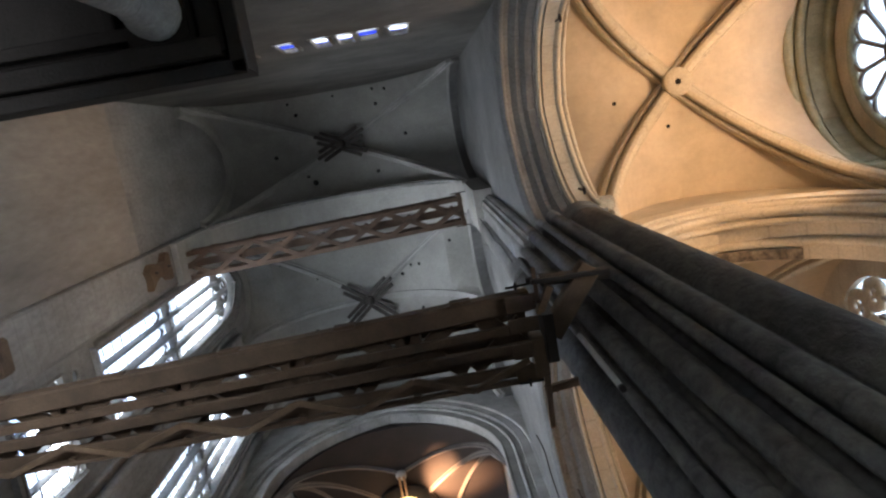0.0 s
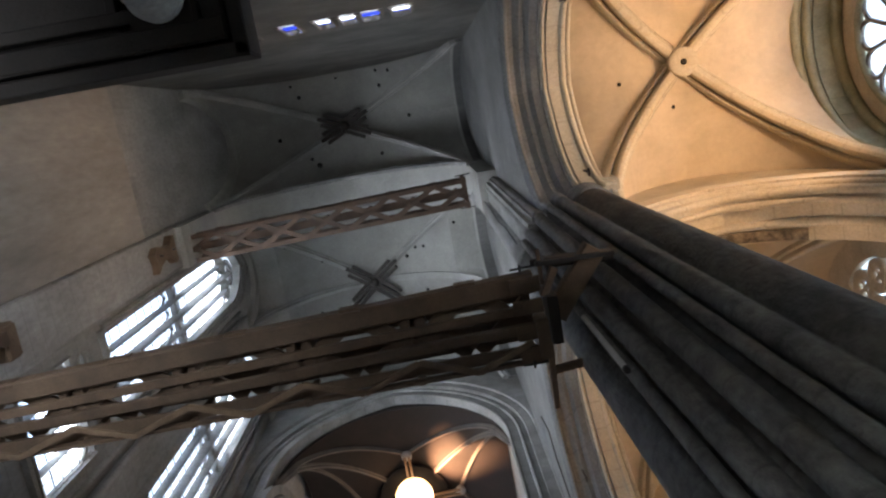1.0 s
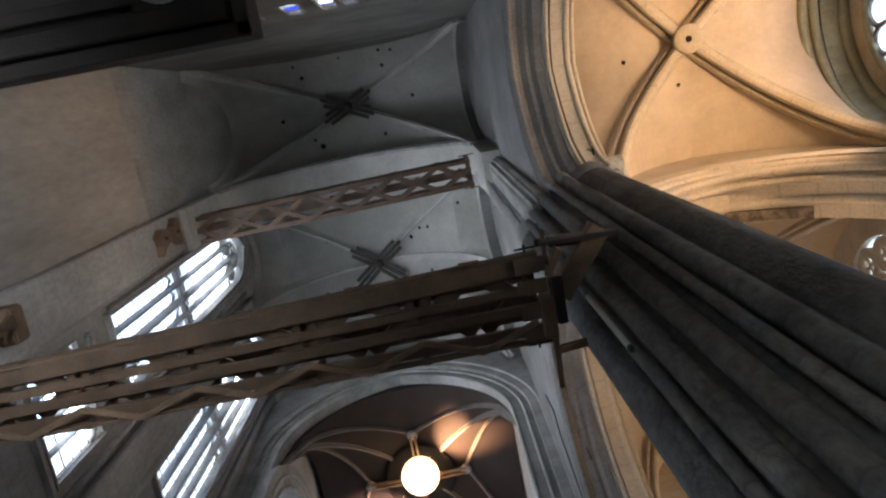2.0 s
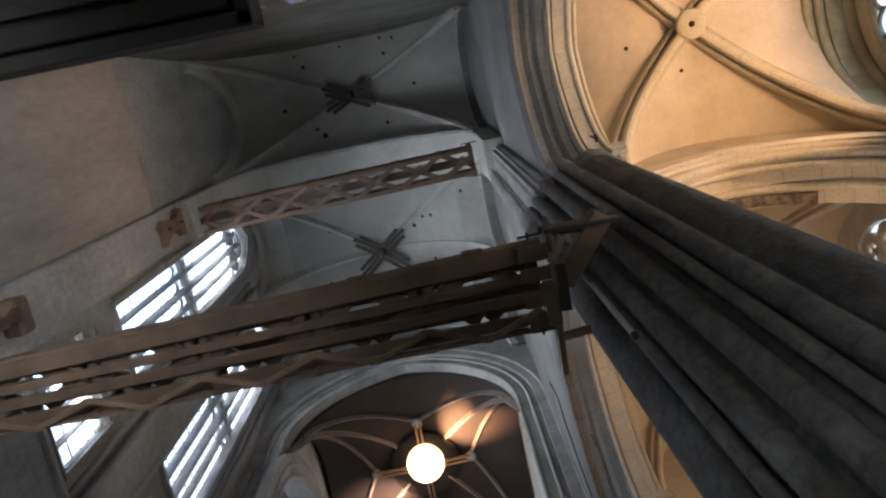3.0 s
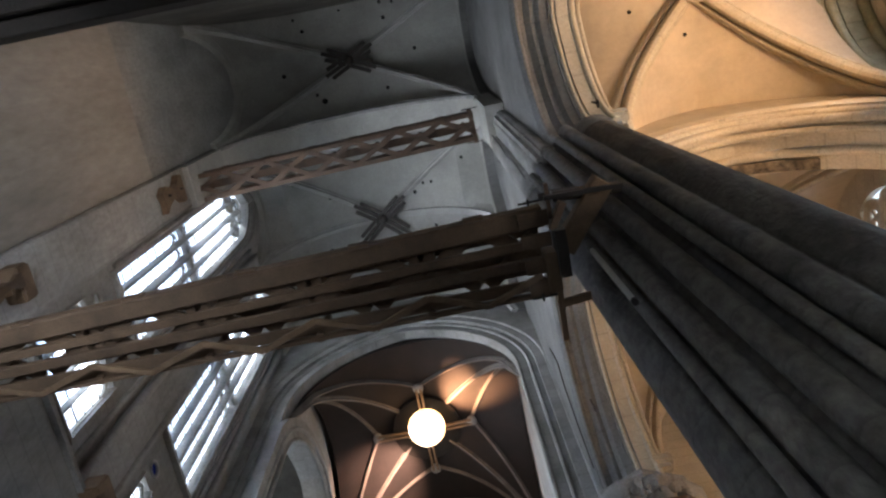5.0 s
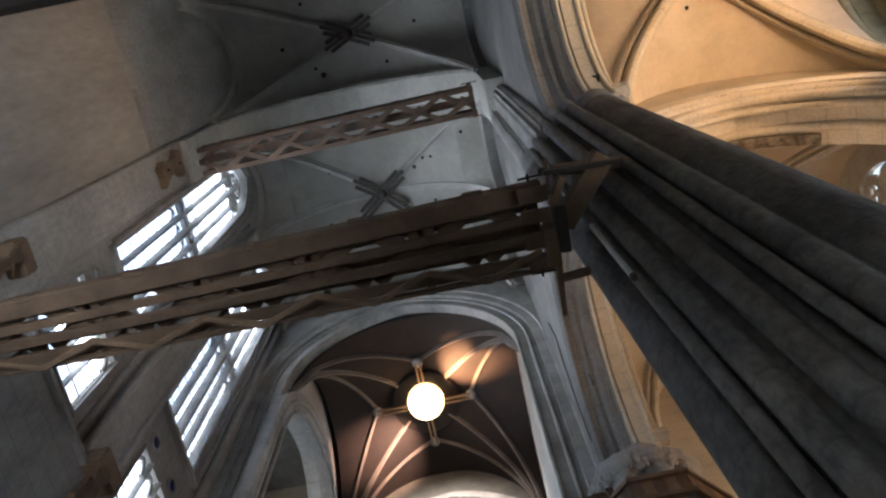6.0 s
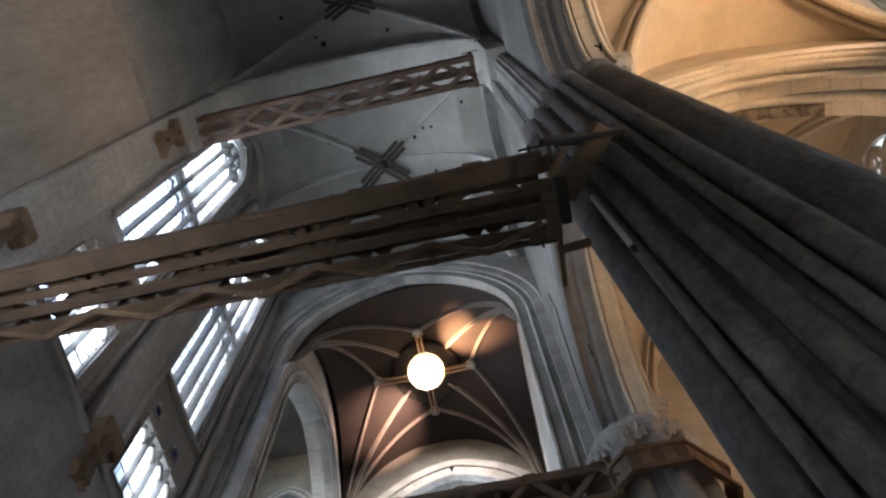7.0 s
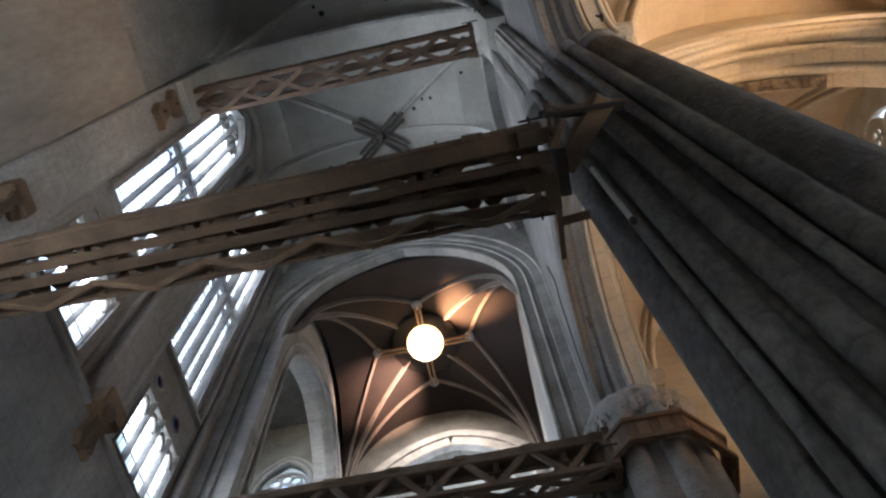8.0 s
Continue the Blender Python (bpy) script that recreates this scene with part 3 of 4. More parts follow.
# ---- transverse arch between the bays
cross_arch = part("wall_transverse", holed_wall("wall_transverse", "y", 2.1, 3.4, -8.2, 2.1, 24.6, 39.9, [(-7.8, 1.5, 24.6, 28.6, 33.5)], M_VAULT))
tagged(cross_arch, "plastered transverse arch between two vault bays", "arch", kind="structure")
for y in (2.12, 3.38):
    roll("arch_roll", "y", y, -7.85, 1.55, 28.6, 33.55, 0.1, M_TRIM, cross_arch)

# ---- far arch
FAR = (-7.08, 1.12, 25.2, 30.45)
far_arch = part("wall_north", holed_wall("wall_north", "y", 11.0, 11.35, -9.2, 3.5, 0, 39.9, [(FAR[0], FAR[1], 0, FAR[2], FAR[3])], M_TRIM))
tagged(far_arch, "pale stone wall with a tall pointed arch", "arch", kind="structure")
for y, g, r in ((11.0, 0.02, 0.06), (10.98, 0.4, 0.06), (10.88, 1.0, 0.07)):
    roll("arch_roll", "y", y, FAR[0] - g, FAR[1] + g, FAR[2], FAR[3] + g * 1.3, r, M_TRIM, far_arch, foot=0)
arch_ring("arch_order", "y", 10.98, FAR[0] - 0.62, FAR[1] + 0.62, FAR[2], FAR[3] + 0.8, [(-0.1, 0), (0.1, 0), (0.1, 0.45), (-0.1, 0.45)], M_TRIM, far_arch, foot=0)
arch_ring("arch_order", "y", 10.92, FAR[0] - 1.07, FAR[1] + 0.95, FAR[2], FAR[3] + 1.4, [(-0.1, 0), (0.14, 0), (0.14, 0.8), (-0.1, 0.8)], M_TRIM, far_arch, foot=0)

# ---- arcade wall over the piers
ARC_SPRING = 16.0
arcs = [(-2.15, 2.1, ARC_SPRING, 18.9), (4.3, 10.1, ARC_SPRING, 20.2)]
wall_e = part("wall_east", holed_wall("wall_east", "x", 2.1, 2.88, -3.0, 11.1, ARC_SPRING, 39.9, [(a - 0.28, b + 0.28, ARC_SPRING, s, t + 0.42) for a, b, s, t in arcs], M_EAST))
inner = tagged(part("wall_east_order", holed_wall("wall_east_order", "x", 2.88, 3.5, -3.0, 11.1, ARC_SPRING, 39.9, [(a, b, ARC_SPRING, s, t) for a, b, s, t in arcs], M_TRIM)), "inner order of the arcade arches, warm lit on the aisle side", "arch", kind="structure")
tagged(wall_e, "grey stone arcade wall above tall pointed arches", "wall", kind="structure")
for a, b, zs, za in arcs:
    # nave side takes the shaded copy, aisle side the lit one
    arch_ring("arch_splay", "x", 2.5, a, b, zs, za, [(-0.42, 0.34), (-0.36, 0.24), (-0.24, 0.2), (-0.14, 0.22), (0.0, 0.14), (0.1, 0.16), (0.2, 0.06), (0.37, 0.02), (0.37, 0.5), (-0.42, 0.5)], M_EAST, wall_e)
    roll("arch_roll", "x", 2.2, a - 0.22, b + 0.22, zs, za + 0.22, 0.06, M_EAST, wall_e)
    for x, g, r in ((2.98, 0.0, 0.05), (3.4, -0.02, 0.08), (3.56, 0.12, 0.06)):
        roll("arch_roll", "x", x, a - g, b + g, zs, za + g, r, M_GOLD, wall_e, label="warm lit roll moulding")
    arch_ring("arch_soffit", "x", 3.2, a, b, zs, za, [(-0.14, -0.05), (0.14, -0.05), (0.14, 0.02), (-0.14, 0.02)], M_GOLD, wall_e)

for a, b, zs, za in arcs:
    for y, sgn in ((a, 1), (b, -1)):
        part("capital", box("capital", (3.3, y - 0.16, zs + 0.55), (3.8, y + 0.16, zs + 0.85), M_GOLD, 0.05), wall_e, "small projecting limestone capital")
        part("capital", box("capital", (3.36, y - 0.11, zs + 0.3), (3.72, y + 0.11, zs + 0.56), M_GOLD, 0.05), wall_e)

# ---- far bay
BAY_C = (-7.0, 1.2, 11.35, 18.8)
CZ = (25.2, 30.2, 0.3)
vc = vault("ceiling_far", BAY_C, CZ[0], CZ[1], M_BRICK, "brick star vault over the far bay, its shade in the colour", drop=CZ[2])
XC, YC = -2.9, 15.3
NODES = [(XC - 2.1, YC), (XC + 1.9, YC), (XC, YC - 1.9), (XC, YC + 1.9)]


def vault_rib(parent, a, b, k, n=18, mat=None):
    path = []
    for i in range(n + 1):
        s = (i / n) ** 0.75 if i else 0.0
        x, y = a[0] + (b[0] - a[0]) * s, a[1] + (b[1] - a[1]) * s
        path.append((x, y, vault_z(x, y, BAY_C, *CZ)))
    side = Vector((-(b[1] - a[1]), b[0] - a[0], 0)).normalized()
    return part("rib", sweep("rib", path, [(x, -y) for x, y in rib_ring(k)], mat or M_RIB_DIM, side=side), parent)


for cx in BAY_C[:2]:
    for cy in BAY_C[2:]:
        d = Vector((XC - cx, YC - cy)).normalized()
        vault_rib(vc, (cx, cy), (XC - d.x * 0.95, YC - d.y * 0.95), 0.5)
        for nx, ny in NODES:
            if (nx - XC) * (cx - XC) > 0.1 or (ny - YC) * (cy - YC) > 0.1:
                vault_rib(vc, (cx, cy), (nx, ny), 0.42)
for nx, ny in NODES:
    z = vault_z(nx, ny, BAY_C, *CZ)
    part("boss", lathe("boss", [(0.02, z - 0.3), (0.15, z - 0.28), (0.22, z - 0.2), (0.2, z - 0.1), (0.15, z)], M_TRIM, 14, (nx, ny)), vc)
    d = Vector((XC - nx, YC - ny)).normalized()
    for off in (-0.09, 0.09):
        px, py = -d.y * off, d.x * off
        part("rib", beam("rib", (nx + px, ny + py, 29.86), (nx + px + d.x * 1.35, ny + py + d.y * 1.35, 29.8), 0.09, 0.12, M_WOOD_PALE), vc, "paired timber strut")
# flat dark disc stands in for the open oculus and its shade
oculus = part("oculus_cover", lathe("oculus_cover", [(0.01, 29.92), (1.42, 29.92), (1.42, 30.1), (0.01, 30.1)], M_CANOPY, 32, (XC, YC)), vc, "dark disc standing in for the round vault opening")

wall_f = part("wall_far", holed_wall("wall_far", "y", 18.8, 19.6, -12.5, 8, 0, 39.9, [(-5.95, 0.95, 0, 23.0, 27.05), (-10.75, -8.45, 20, 26.4, 28.2)], M_SHADED_STONE))
tagged(wall_f, "stone wall with a broad arch beyond the far bay", "arch", kind="structure")
voussoirs("y", 18.5, 18.82, -5.95, 0.95, 23.0, 27.05, 0.52, 30, M_TRIM, wall_f, 3)
arch_ring("arch_order", "y", 18.5, -6.5, 1.5, 23.0, 27.62, [(-0.1, 0), (0.2, 0), (0.2, 0.28), (-0.1, 0.28)], M_TRIM, wall_f, foot=0)
for y, g, r in ((18.5, 0.0, 0.08), (18.46, 0.5, 0.07)):
    roll("arch_roll", "y", y, -5.95 - g, 0.95 + g, 23.0, 27.05 + g * 1.15, r, M_TRIM, wall_f, foot=0)
wall_fw = part("wall_far_west", holed_wall("wall_far_west", "x", -7.75, -7.25, 11.35, 18.8, 0, 39.9, [(11.5, 18.1, 0, 22.9, 26.85)], M_WALL))
tagged(wall_fw, "stone side arch of the far bay", "arch", kind="structure")
voussoirs("x", -7.25, -6.85, 11.5, 18.1, 22.9, 26.85, 0.36, 28, M_TRIM, wall_fw, 4)
arch_ring("arch_order", "x", -6.95, 11.12, 18.48, 22.9, 27.3, [(-0.2, 0), (0.14, 0), (0.14, 0.36), (-0.2, 0.36)], M_TRIM, wall_fw, foot=0)
for x, g, r in ((-6.86, 0.0, 0.08), (-6.82, 0.36, 0.08)):
    roll("arch_roll", "x", x, 11.5 - g, 18.1 + g, 22.9, 26.85 + g * 1.2, r, M_TRIM, wall_fw, foot=0)
for x, y in ((-6.95, 18.55), (0.95, 18.55)):
    o = tagged(part("wall_corner_shaft", shaft_mesh(x, y, 0.2, 0, 25.2, M_TRIM)), "slender stone corner shaft of the far bay", "shaft", kind="structure")
w = tagged(new("window_far"), "pointed window with foiled tracery, bright with daylight", "window", kind="structure")
v = arch_path(-10.75, -8.45, 26.4, 28.2, 10)
gv = [(-10.75, 20.0)] + v + [(-8.45, 20.0)]
part("glass", mesh_from("glass", [(s_, 19.1 + d, z) for d in (0, 0.012) for s_, z in gv], [tuple(range(len(gv))), tuple(range(2 * len(gv) - 1, len(gv) - 1, -1))], M_GLASS), w)


def ring_y(x, z, rad, r, y, parent, name="foil", n=16, mat=None):
    path = [(x + rad * math.cos(2 * math.pi * i / n), y, z + rad * math.sin(2 * math.pi * i / n)) for i in range(n)]
    return part(name, sweep(name, path, disc_ring(r, 6), mat or M_TRIM, closed=True, side=(0, 1, 0), smooth=True), parent)


for k in range(8):
    a = 2 * math.pi * k / 8
    ring_y(-9.6 + 0.62 * math.cos(a), 26.7 + 0.62 * math.sin(a), 0.25, 0.06, 19.0, w)
ring_y(-9.6, 26.7, 0.3, 0.07, 19.0, w)
ring_y(-9.6, 26.7, 0.98, 0.08, 19.0, w, "tracery_ring", 24)
for y, g, r in ((18.8, 0.05, 0.1), (18.78, 0.3, 0.08)):
    roll("arch_roll", "y", y, -10.75 - g, -8.45 + g, 26.4, 28.2 + g, r, M_WALL, w, foot=20)
# distant west wall is added to block stray light, side_east to hold a lamp
for name, axis, args, mat, lab in (
        ("wall_end", "y", (27, 27.6, -7.75, 8.5, 0, 39.9, []), M_VAULT, "plain grey end wall of the distant bay"),
        ("wall_side_west", "x", (-13.0, -12.5, 11.9, 19.6, 0, 39.9, []), M_SHADED_STONE, "grey stone side wall beyond the far bay"),
        ("wall_distant_west", "x", (-7.75, -7.4, 19.6, 27, 0, 39.9, [(21, 25, 10, 26, 29)]), M_WALL, "grey stone side wall added to block light from the distant bay"),
        ("wall_side_east", "x", (8, 8.5, 19.6, 27.6, 0, 39.9, [(21, 25, 10, 26, 29)]), M_WALL, "unseen grey stone side wall, opened for an added lamp"),
        ("wall_far_east", "x", (1.25, 1.9, 11.35, 18.8, 0, 39.9, []), M_WALL, "grey stone side wall of the far bay")):
    tagged(part(name, holed_wall(name, axis, *args, mat)), lab, "wall", kind="structure")
tagged(part("ceiling_beyond", box("ceiling_beyond", (-7.4, 19.6, 33.5), (8, 27, 33.9), M_VAULT)), "plain grey plaster ceiling of the distant bay", "ceiling", kind="structure")
tagged(part("ceiling_side", box("ceiling_side", (-12.5, 11.35, 31.0), (-7.75, 18.8, 31.4), M_SHADED_STONE)), "dim plaster ceiling of the side bay", "ceiling", kind="structure")

# ---- warm lit aisle
BAY_G = (3.55, 9.9, -3.1, 2.95)
GZ = (16.4, 20.8)
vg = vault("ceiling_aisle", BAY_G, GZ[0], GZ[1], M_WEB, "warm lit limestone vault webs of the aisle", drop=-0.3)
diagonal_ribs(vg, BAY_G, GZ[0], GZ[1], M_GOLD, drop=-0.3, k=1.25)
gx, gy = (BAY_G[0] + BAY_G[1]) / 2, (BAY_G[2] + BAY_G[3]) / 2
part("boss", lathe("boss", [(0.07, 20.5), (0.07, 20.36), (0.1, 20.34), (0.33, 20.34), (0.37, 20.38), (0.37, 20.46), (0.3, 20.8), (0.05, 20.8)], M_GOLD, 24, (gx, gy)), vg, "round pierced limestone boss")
part("boss_hole", lathe("boss_hole", [(0.01, 20.33), (0.075, 20.33), (0.075, 20.37), (0.01, 20.37)], M_HOLE, 12, (gx, gy)), vg, "black disc standing in for the hole through the boss")
for x, y in ((6.5, 1.0), (5.2, 0.2)):
    z = vault_z(x, y, BAY_G, GZ[0], GZ[1], -0.3)
    part("rope_hole", lathe("rope_hole", [(0.01, z - 0.02), (0.05, z - 0.02), (0.06, z + 0.06), (0.01, z + 0.06)], M_HOLE, 10, (x, y)), vg, "small black disc standing in for a rope hole")
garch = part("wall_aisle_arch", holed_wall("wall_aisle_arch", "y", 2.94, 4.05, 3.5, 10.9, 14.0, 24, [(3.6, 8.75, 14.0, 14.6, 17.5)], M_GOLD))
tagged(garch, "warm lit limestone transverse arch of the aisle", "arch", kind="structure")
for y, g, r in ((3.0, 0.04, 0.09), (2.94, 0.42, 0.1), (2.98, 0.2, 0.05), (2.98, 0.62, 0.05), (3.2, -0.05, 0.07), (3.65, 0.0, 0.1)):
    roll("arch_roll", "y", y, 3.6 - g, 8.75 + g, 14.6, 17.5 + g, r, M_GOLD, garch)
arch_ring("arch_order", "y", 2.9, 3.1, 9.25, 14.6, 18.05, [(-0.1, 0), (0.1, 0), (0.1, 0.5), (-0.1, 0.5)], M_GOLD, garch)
patch = [(x, 3.84 + 0.03 * i, z - 0.03) for i, (x, z) in enumerate(arch_path(3.6, 8.75, 14.6, 17.5, 30)) if 4.95 < x < 7.7]
part("soot_patch", sweep("soot_patch", [(x, 3.84 + 0.004 * i, z) for i, (x, _, z) in enumerate(patch)], [(-0.12, 0), (0.12, 0), (0.12, 0.035), (-0.12, 0.035)], M_PATCH, side=(0, 1, 0)), garch, "blackened remnant of painted plaster")
recess = part("wall_aisle_recess", holed_wall("wall_aisle_recess", "x", 9.9, 10.9, -3.2, 3.0, 0, 24, [(-2.8, 2.7, 0, 18.2, 20.96)], M_GREEN))
tagged(recess, "deep limestone recess with a greenish tinge round the rose window", "arch", kind="structure")
voussoirs("x", 10.25, 10.7, -2.66, 2.56, 18.2, 20.82, 0.4, 30, M_GREEN, recess, 7)
for x, g, r in ((9.88, 0.05, 0.12), (10.1, -0.1, 0.12), (10.8, -0.2, 0.14), (9.86, 0.35, 0.08)):
    roll("arch_roll", "x", x, -2.8 - g, 2.7 + g, 18.2, 20.96 + g, r, M_GREEN, recess, foot=12)
ROSE = (0.1, 18.3, 1.75)
wall_ge = part("wall_aisle", holed_wall("wall_aisle", "x", 10.9, 11.3, -3.2, 12, 0, 24, [(ROSE[0] - ROSE[2], ROSE[0] + ROSE[2], ROSE[1]), (5.6, 7.7, 17.6, 19.6, 21.3), (-1.5, 1.7, 4.6, 11.2, 11.2)], M_GOLD))
tagged(wall_ge, "pale limestone outer wall of the aisle with a rose window", "wall", kind="structure")
rose = tagged(new("window_rose"), "round rose window with pale petals, bright with daylight", "window", kind="structure")
part("glass", lathe_disc(ROSE[0], ROSE[1], ROSE[2], 11.06, M_GLASS), rose, "pale leaded glass, bright with daylight")
for k in range(12):
    a = 2 * math.pi * (k + 0.5) / 12
    c, s_ = math.cos(a), math.sin(a)
    part("spoke", beam("spoke", (10.98, ROSE[0] + 0.4 * c, ROSE[1] + 0.4 * s_), (10.98, ROSE[0] + 1.4 * c, ROSE[1] + 1.4 * s_), 0.1, 0.1, M_SHADED_TRACERY, (1, 0, 0)), rose)
    b = 2 * math.pi * k / 12
    arc_pts = [(10.98, ROSE[0] + 1.36 * math.cos(b) + 0.34 * math.cos(b + q * math.pi / 8), ROSE[1] + 1.36 * math.sin(b) + 0.34 * math.sin(b + q * math.pi / 8)) for q in range(-4, 5)]
    part("petal_arch", sweep("petal_arch", arc_pts, disc_ring(0.06, 6), M_SHADED_TRACERY, side=(1, 0, 0)), rose)
part("hub", ring_mesh(ROSE[0], ROSE[1], 0.4, 0.09, 10.98, "hub", mat=M_SHADED_TRACERY), rose)
part("rim", ring_mesh(ROSE[0], ROSE[1], 1.75, 0.12, 10.95, "rim", 40, M_GREEN), rose)
BAY_H = (3.55, 10.9, 4.05, 11.5)
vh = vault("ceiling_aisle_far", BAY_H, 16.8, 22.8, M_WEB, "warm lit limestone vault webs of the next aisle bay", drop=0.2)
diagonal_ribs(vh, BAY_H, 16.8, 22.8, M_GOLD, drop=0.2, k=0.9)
w2 = tagged(new("window_aisle"), "traceried aisle window, bright with daylight", "window", kind="structure")
g2 = [(5.6, 17.6)] + arch_path(5.6, 7.7, 19.6, 21.3, 10) + [(7.7, 17.6)]
part("glass", mesh_from("glass", [(11.1 + d, s_, z) for d in (0, 0.012) for s_, z in g2], [tuple(range(len(g2))), tuple(range(2 * len(g2) - 1, len(g2) - 1, -1))], M_GLASS), w2)
for y in (6.12, 6.65, 7.18):
    part("mullion", mullion(y, 17.6, 19.7, 11.0, 1.1), w2)
for y, z, r in ((6.14, 19.95, 0.34), (7.16, 19.95, 0.34), (6.65, 20.65, 0.38)):
    part("tracery_ring", ring_mesh(y, z, r, 0.15, 11.0, mat=M_GOLD), w2)
    for k in range(4):
        a = k * math.pi / 2
        part("foil", ring_mesh(y + 0.19 * math.cos(a), z + 0.19 * math.sin(a), 0.14, 0.06, 11.0, n=12, mat=M_GOLD), w2)
# unseen window added only to hold the east fill lamp
w3 = tagged(new("window_aisle_low"), "unseen aisle window added under the rose for a fill lamp", "window", kind="structure")
for k in range(4):
    v, f = box_data((11.08, -1.5 + 0.8 * k, 4.6), (11.095, -0.7 + 0.8 * k, 11.2))
    part("pane", mesh_from("pane", v, f, M_GLASS), w3)
    if k:
        part("mullion", mullion(-1.5 + 0.8 * k, 4.6, 11.2, 11.15, 0.8), w3)
# south end wall and the short return are unseen, added against light leaks
for name, axis, args, lab in (
        ("wall_aisle_south", "y", (-3.6, -3.2, 2.3, 11.3, 0, 24, []), "pale limestone end wall added unseen to close the aisle"),
        ("wall_return", "x", (2.1, 2.6, -3.6, -2.45, 0, 39.9, []), "unseen wall piece added to stop a light leak"),
        ("wall_aisle_north", "y", (11.5, 12.0, 3.5, 11.3, 0, 24, []), "pale limestone wall closing the aisle")):
    tagged(part(name, holed_wall(name, axis, *args, M_GOLD)), lab, "wall", kind="structure")

# ---- piers
SHAFTS = [(138, 0.22), (170, 0.36), (197, 0.07), (209, 0.12), (226, 0.12), (241, 0.07), (254, 0.13), (288, 0.42), (324, 0.2), (345, 0.2), (8, 0.24), (32, 0.15), (56, 0.24), (80, 0.15), (103, 0.22)]
PIER_R = 1.28
TALL = (170, 209, 226)  # these shafts run on up the wall to the vault


def pier(at, label, cap, shafts, mat):
    o = thing("pier", label, "pier", "arcade piers", at=(*at, 0))
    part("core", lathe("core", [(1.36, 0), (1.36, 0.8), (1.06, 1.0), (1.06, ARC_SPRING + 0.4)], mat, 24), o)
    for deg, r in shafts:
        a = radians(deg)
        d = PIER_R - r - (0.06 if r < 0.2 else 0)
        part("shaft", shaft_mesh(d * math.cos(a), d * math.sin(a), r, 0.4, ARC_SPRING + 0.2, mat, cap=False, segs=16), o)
    if not cap:
        part("respond", box("respond", (-1.02, -0.85, ARC_SPRING - 0.3), (-0.3, 0.7, 28.6), M_RESPOND, 0.1), o)
        for deg, r in shafts:
            a, d = radians(deg), PIER_R - r - (0.06 if r < 0.2 else 0)
            x, y = d * math.cos(a), d * math.sin(a)
            if deg in TALL:
                # ring covers the step from the shaded stone to the lighter copy
                part("respond_shaft", lathe("respond_shaft", [(r * 1.02, ARC_SPRING), (r * 1.16, ARC_SPRING + 0.06), (r * 1.16, ARC_SPRING + 0.16), (r * 0.95, ARC_SPRING + 0.26), (r * 0.9, 28.2)], M_RESPOND, 18, (x, y)), o)
                part("capital", lathe("capital", [(r * 0.9, 27.9), (r * 1.15, 27.95), (r, 28.05), (r * 1.25, 28.5), (r * 1.25, 28.62)], M_TRIM, 14, (x, y)), o)
            elif deg > 230:
                part("capital", lathe("capital", [(r, ARC_SPRING - 0.3), (r * 1.08, ARC_SPRING - 0.26), (r * 1.01, ARC_SPRING - 0.2), (r * 1.1, ARC_SPRING + 0.08), (r * 1.15, ARC_SPRING + 0.12), (r * 1.15, ARC_SPRING + 0.28)], M_EAST, 16, (x, y)), o)
    if cap:
        rnd = random.Random(5)
        for deg, r in shafts:
            a = radians(deg)
            d = 1.17 - r
            part("capital", lathe("capital", [(r, ARC_SPRING - 0.75), (r * 1.3, ARC_SPRING - 0.7), (r * 1.15, ARC_SPRING - 0.6), (r * 1.8, ARC_SPRING - 0.12), (r * 1.9, ARC_SPRING)], M_TRIM, 10, (d * math.cos(a), d * math.sin(a))), o)
        abacus = part("abacus", lathe("abacus", [(1.2, ARC_SPRING), (1.36, ARC_SPRING + 0.08), (1.36, ARC_SPRING + 0.25), (1.1, ARC_SPRING + 0.3)], M_TRIM, 8), o)
        for f_ in abacus.data.polygons:
            f_.use_smooth = False
        for k in range(150):
            a, z = rnd.uniform(0, 2 * math.pi), ARC_SPRING - rnd.uniform(0.1, 0.55)
            q = 1.24 + 0.12 * (z - ARC_SPRING + 0.5)
            c = Vector((q * math.cos(a), q * math.sin(a), z))
            t, n_ = Vector((-math.sin(a), math.cos(a), 0)), Vector((math.cos(a), math.sin(a), 0))
            h = rnd.uniform(0.06, 0.12)
            v = [c - t * h, c + n_ * h * 0.9 - t * h * 0.4 + Vector((0, 0, h)), c + n_ * h + t * h * 0.4 + Vector((0, 0, h)), c + t * h, c + Vector((0, 0, -h)) + n_ * 0.03, c - n_ * 0.05]
            part("leaf", mesh_from("leaf", [tuple(q) for q in v], [(0, 1, 4), (1, 2, 4), (2, 3, 4), (0, 5, 1), (1, 5, 2), (2, 5, 3), (3, 5, 4), (4, 5, 0)], M_TRIM), abacus)
    return o


pier((2.75, 3.2), "grey clustered stone pier with slender shafts, its shade in the colour", False, SHAFTS, M_PIER)
pier((2.95, 11.2), "grey clustered stone pier with a carved leaf capital", True, [(15 + 45 * k, 0.34 if k % 2 else 0.24) for k in range(8)], M_TRIM)

# ---- timber braces


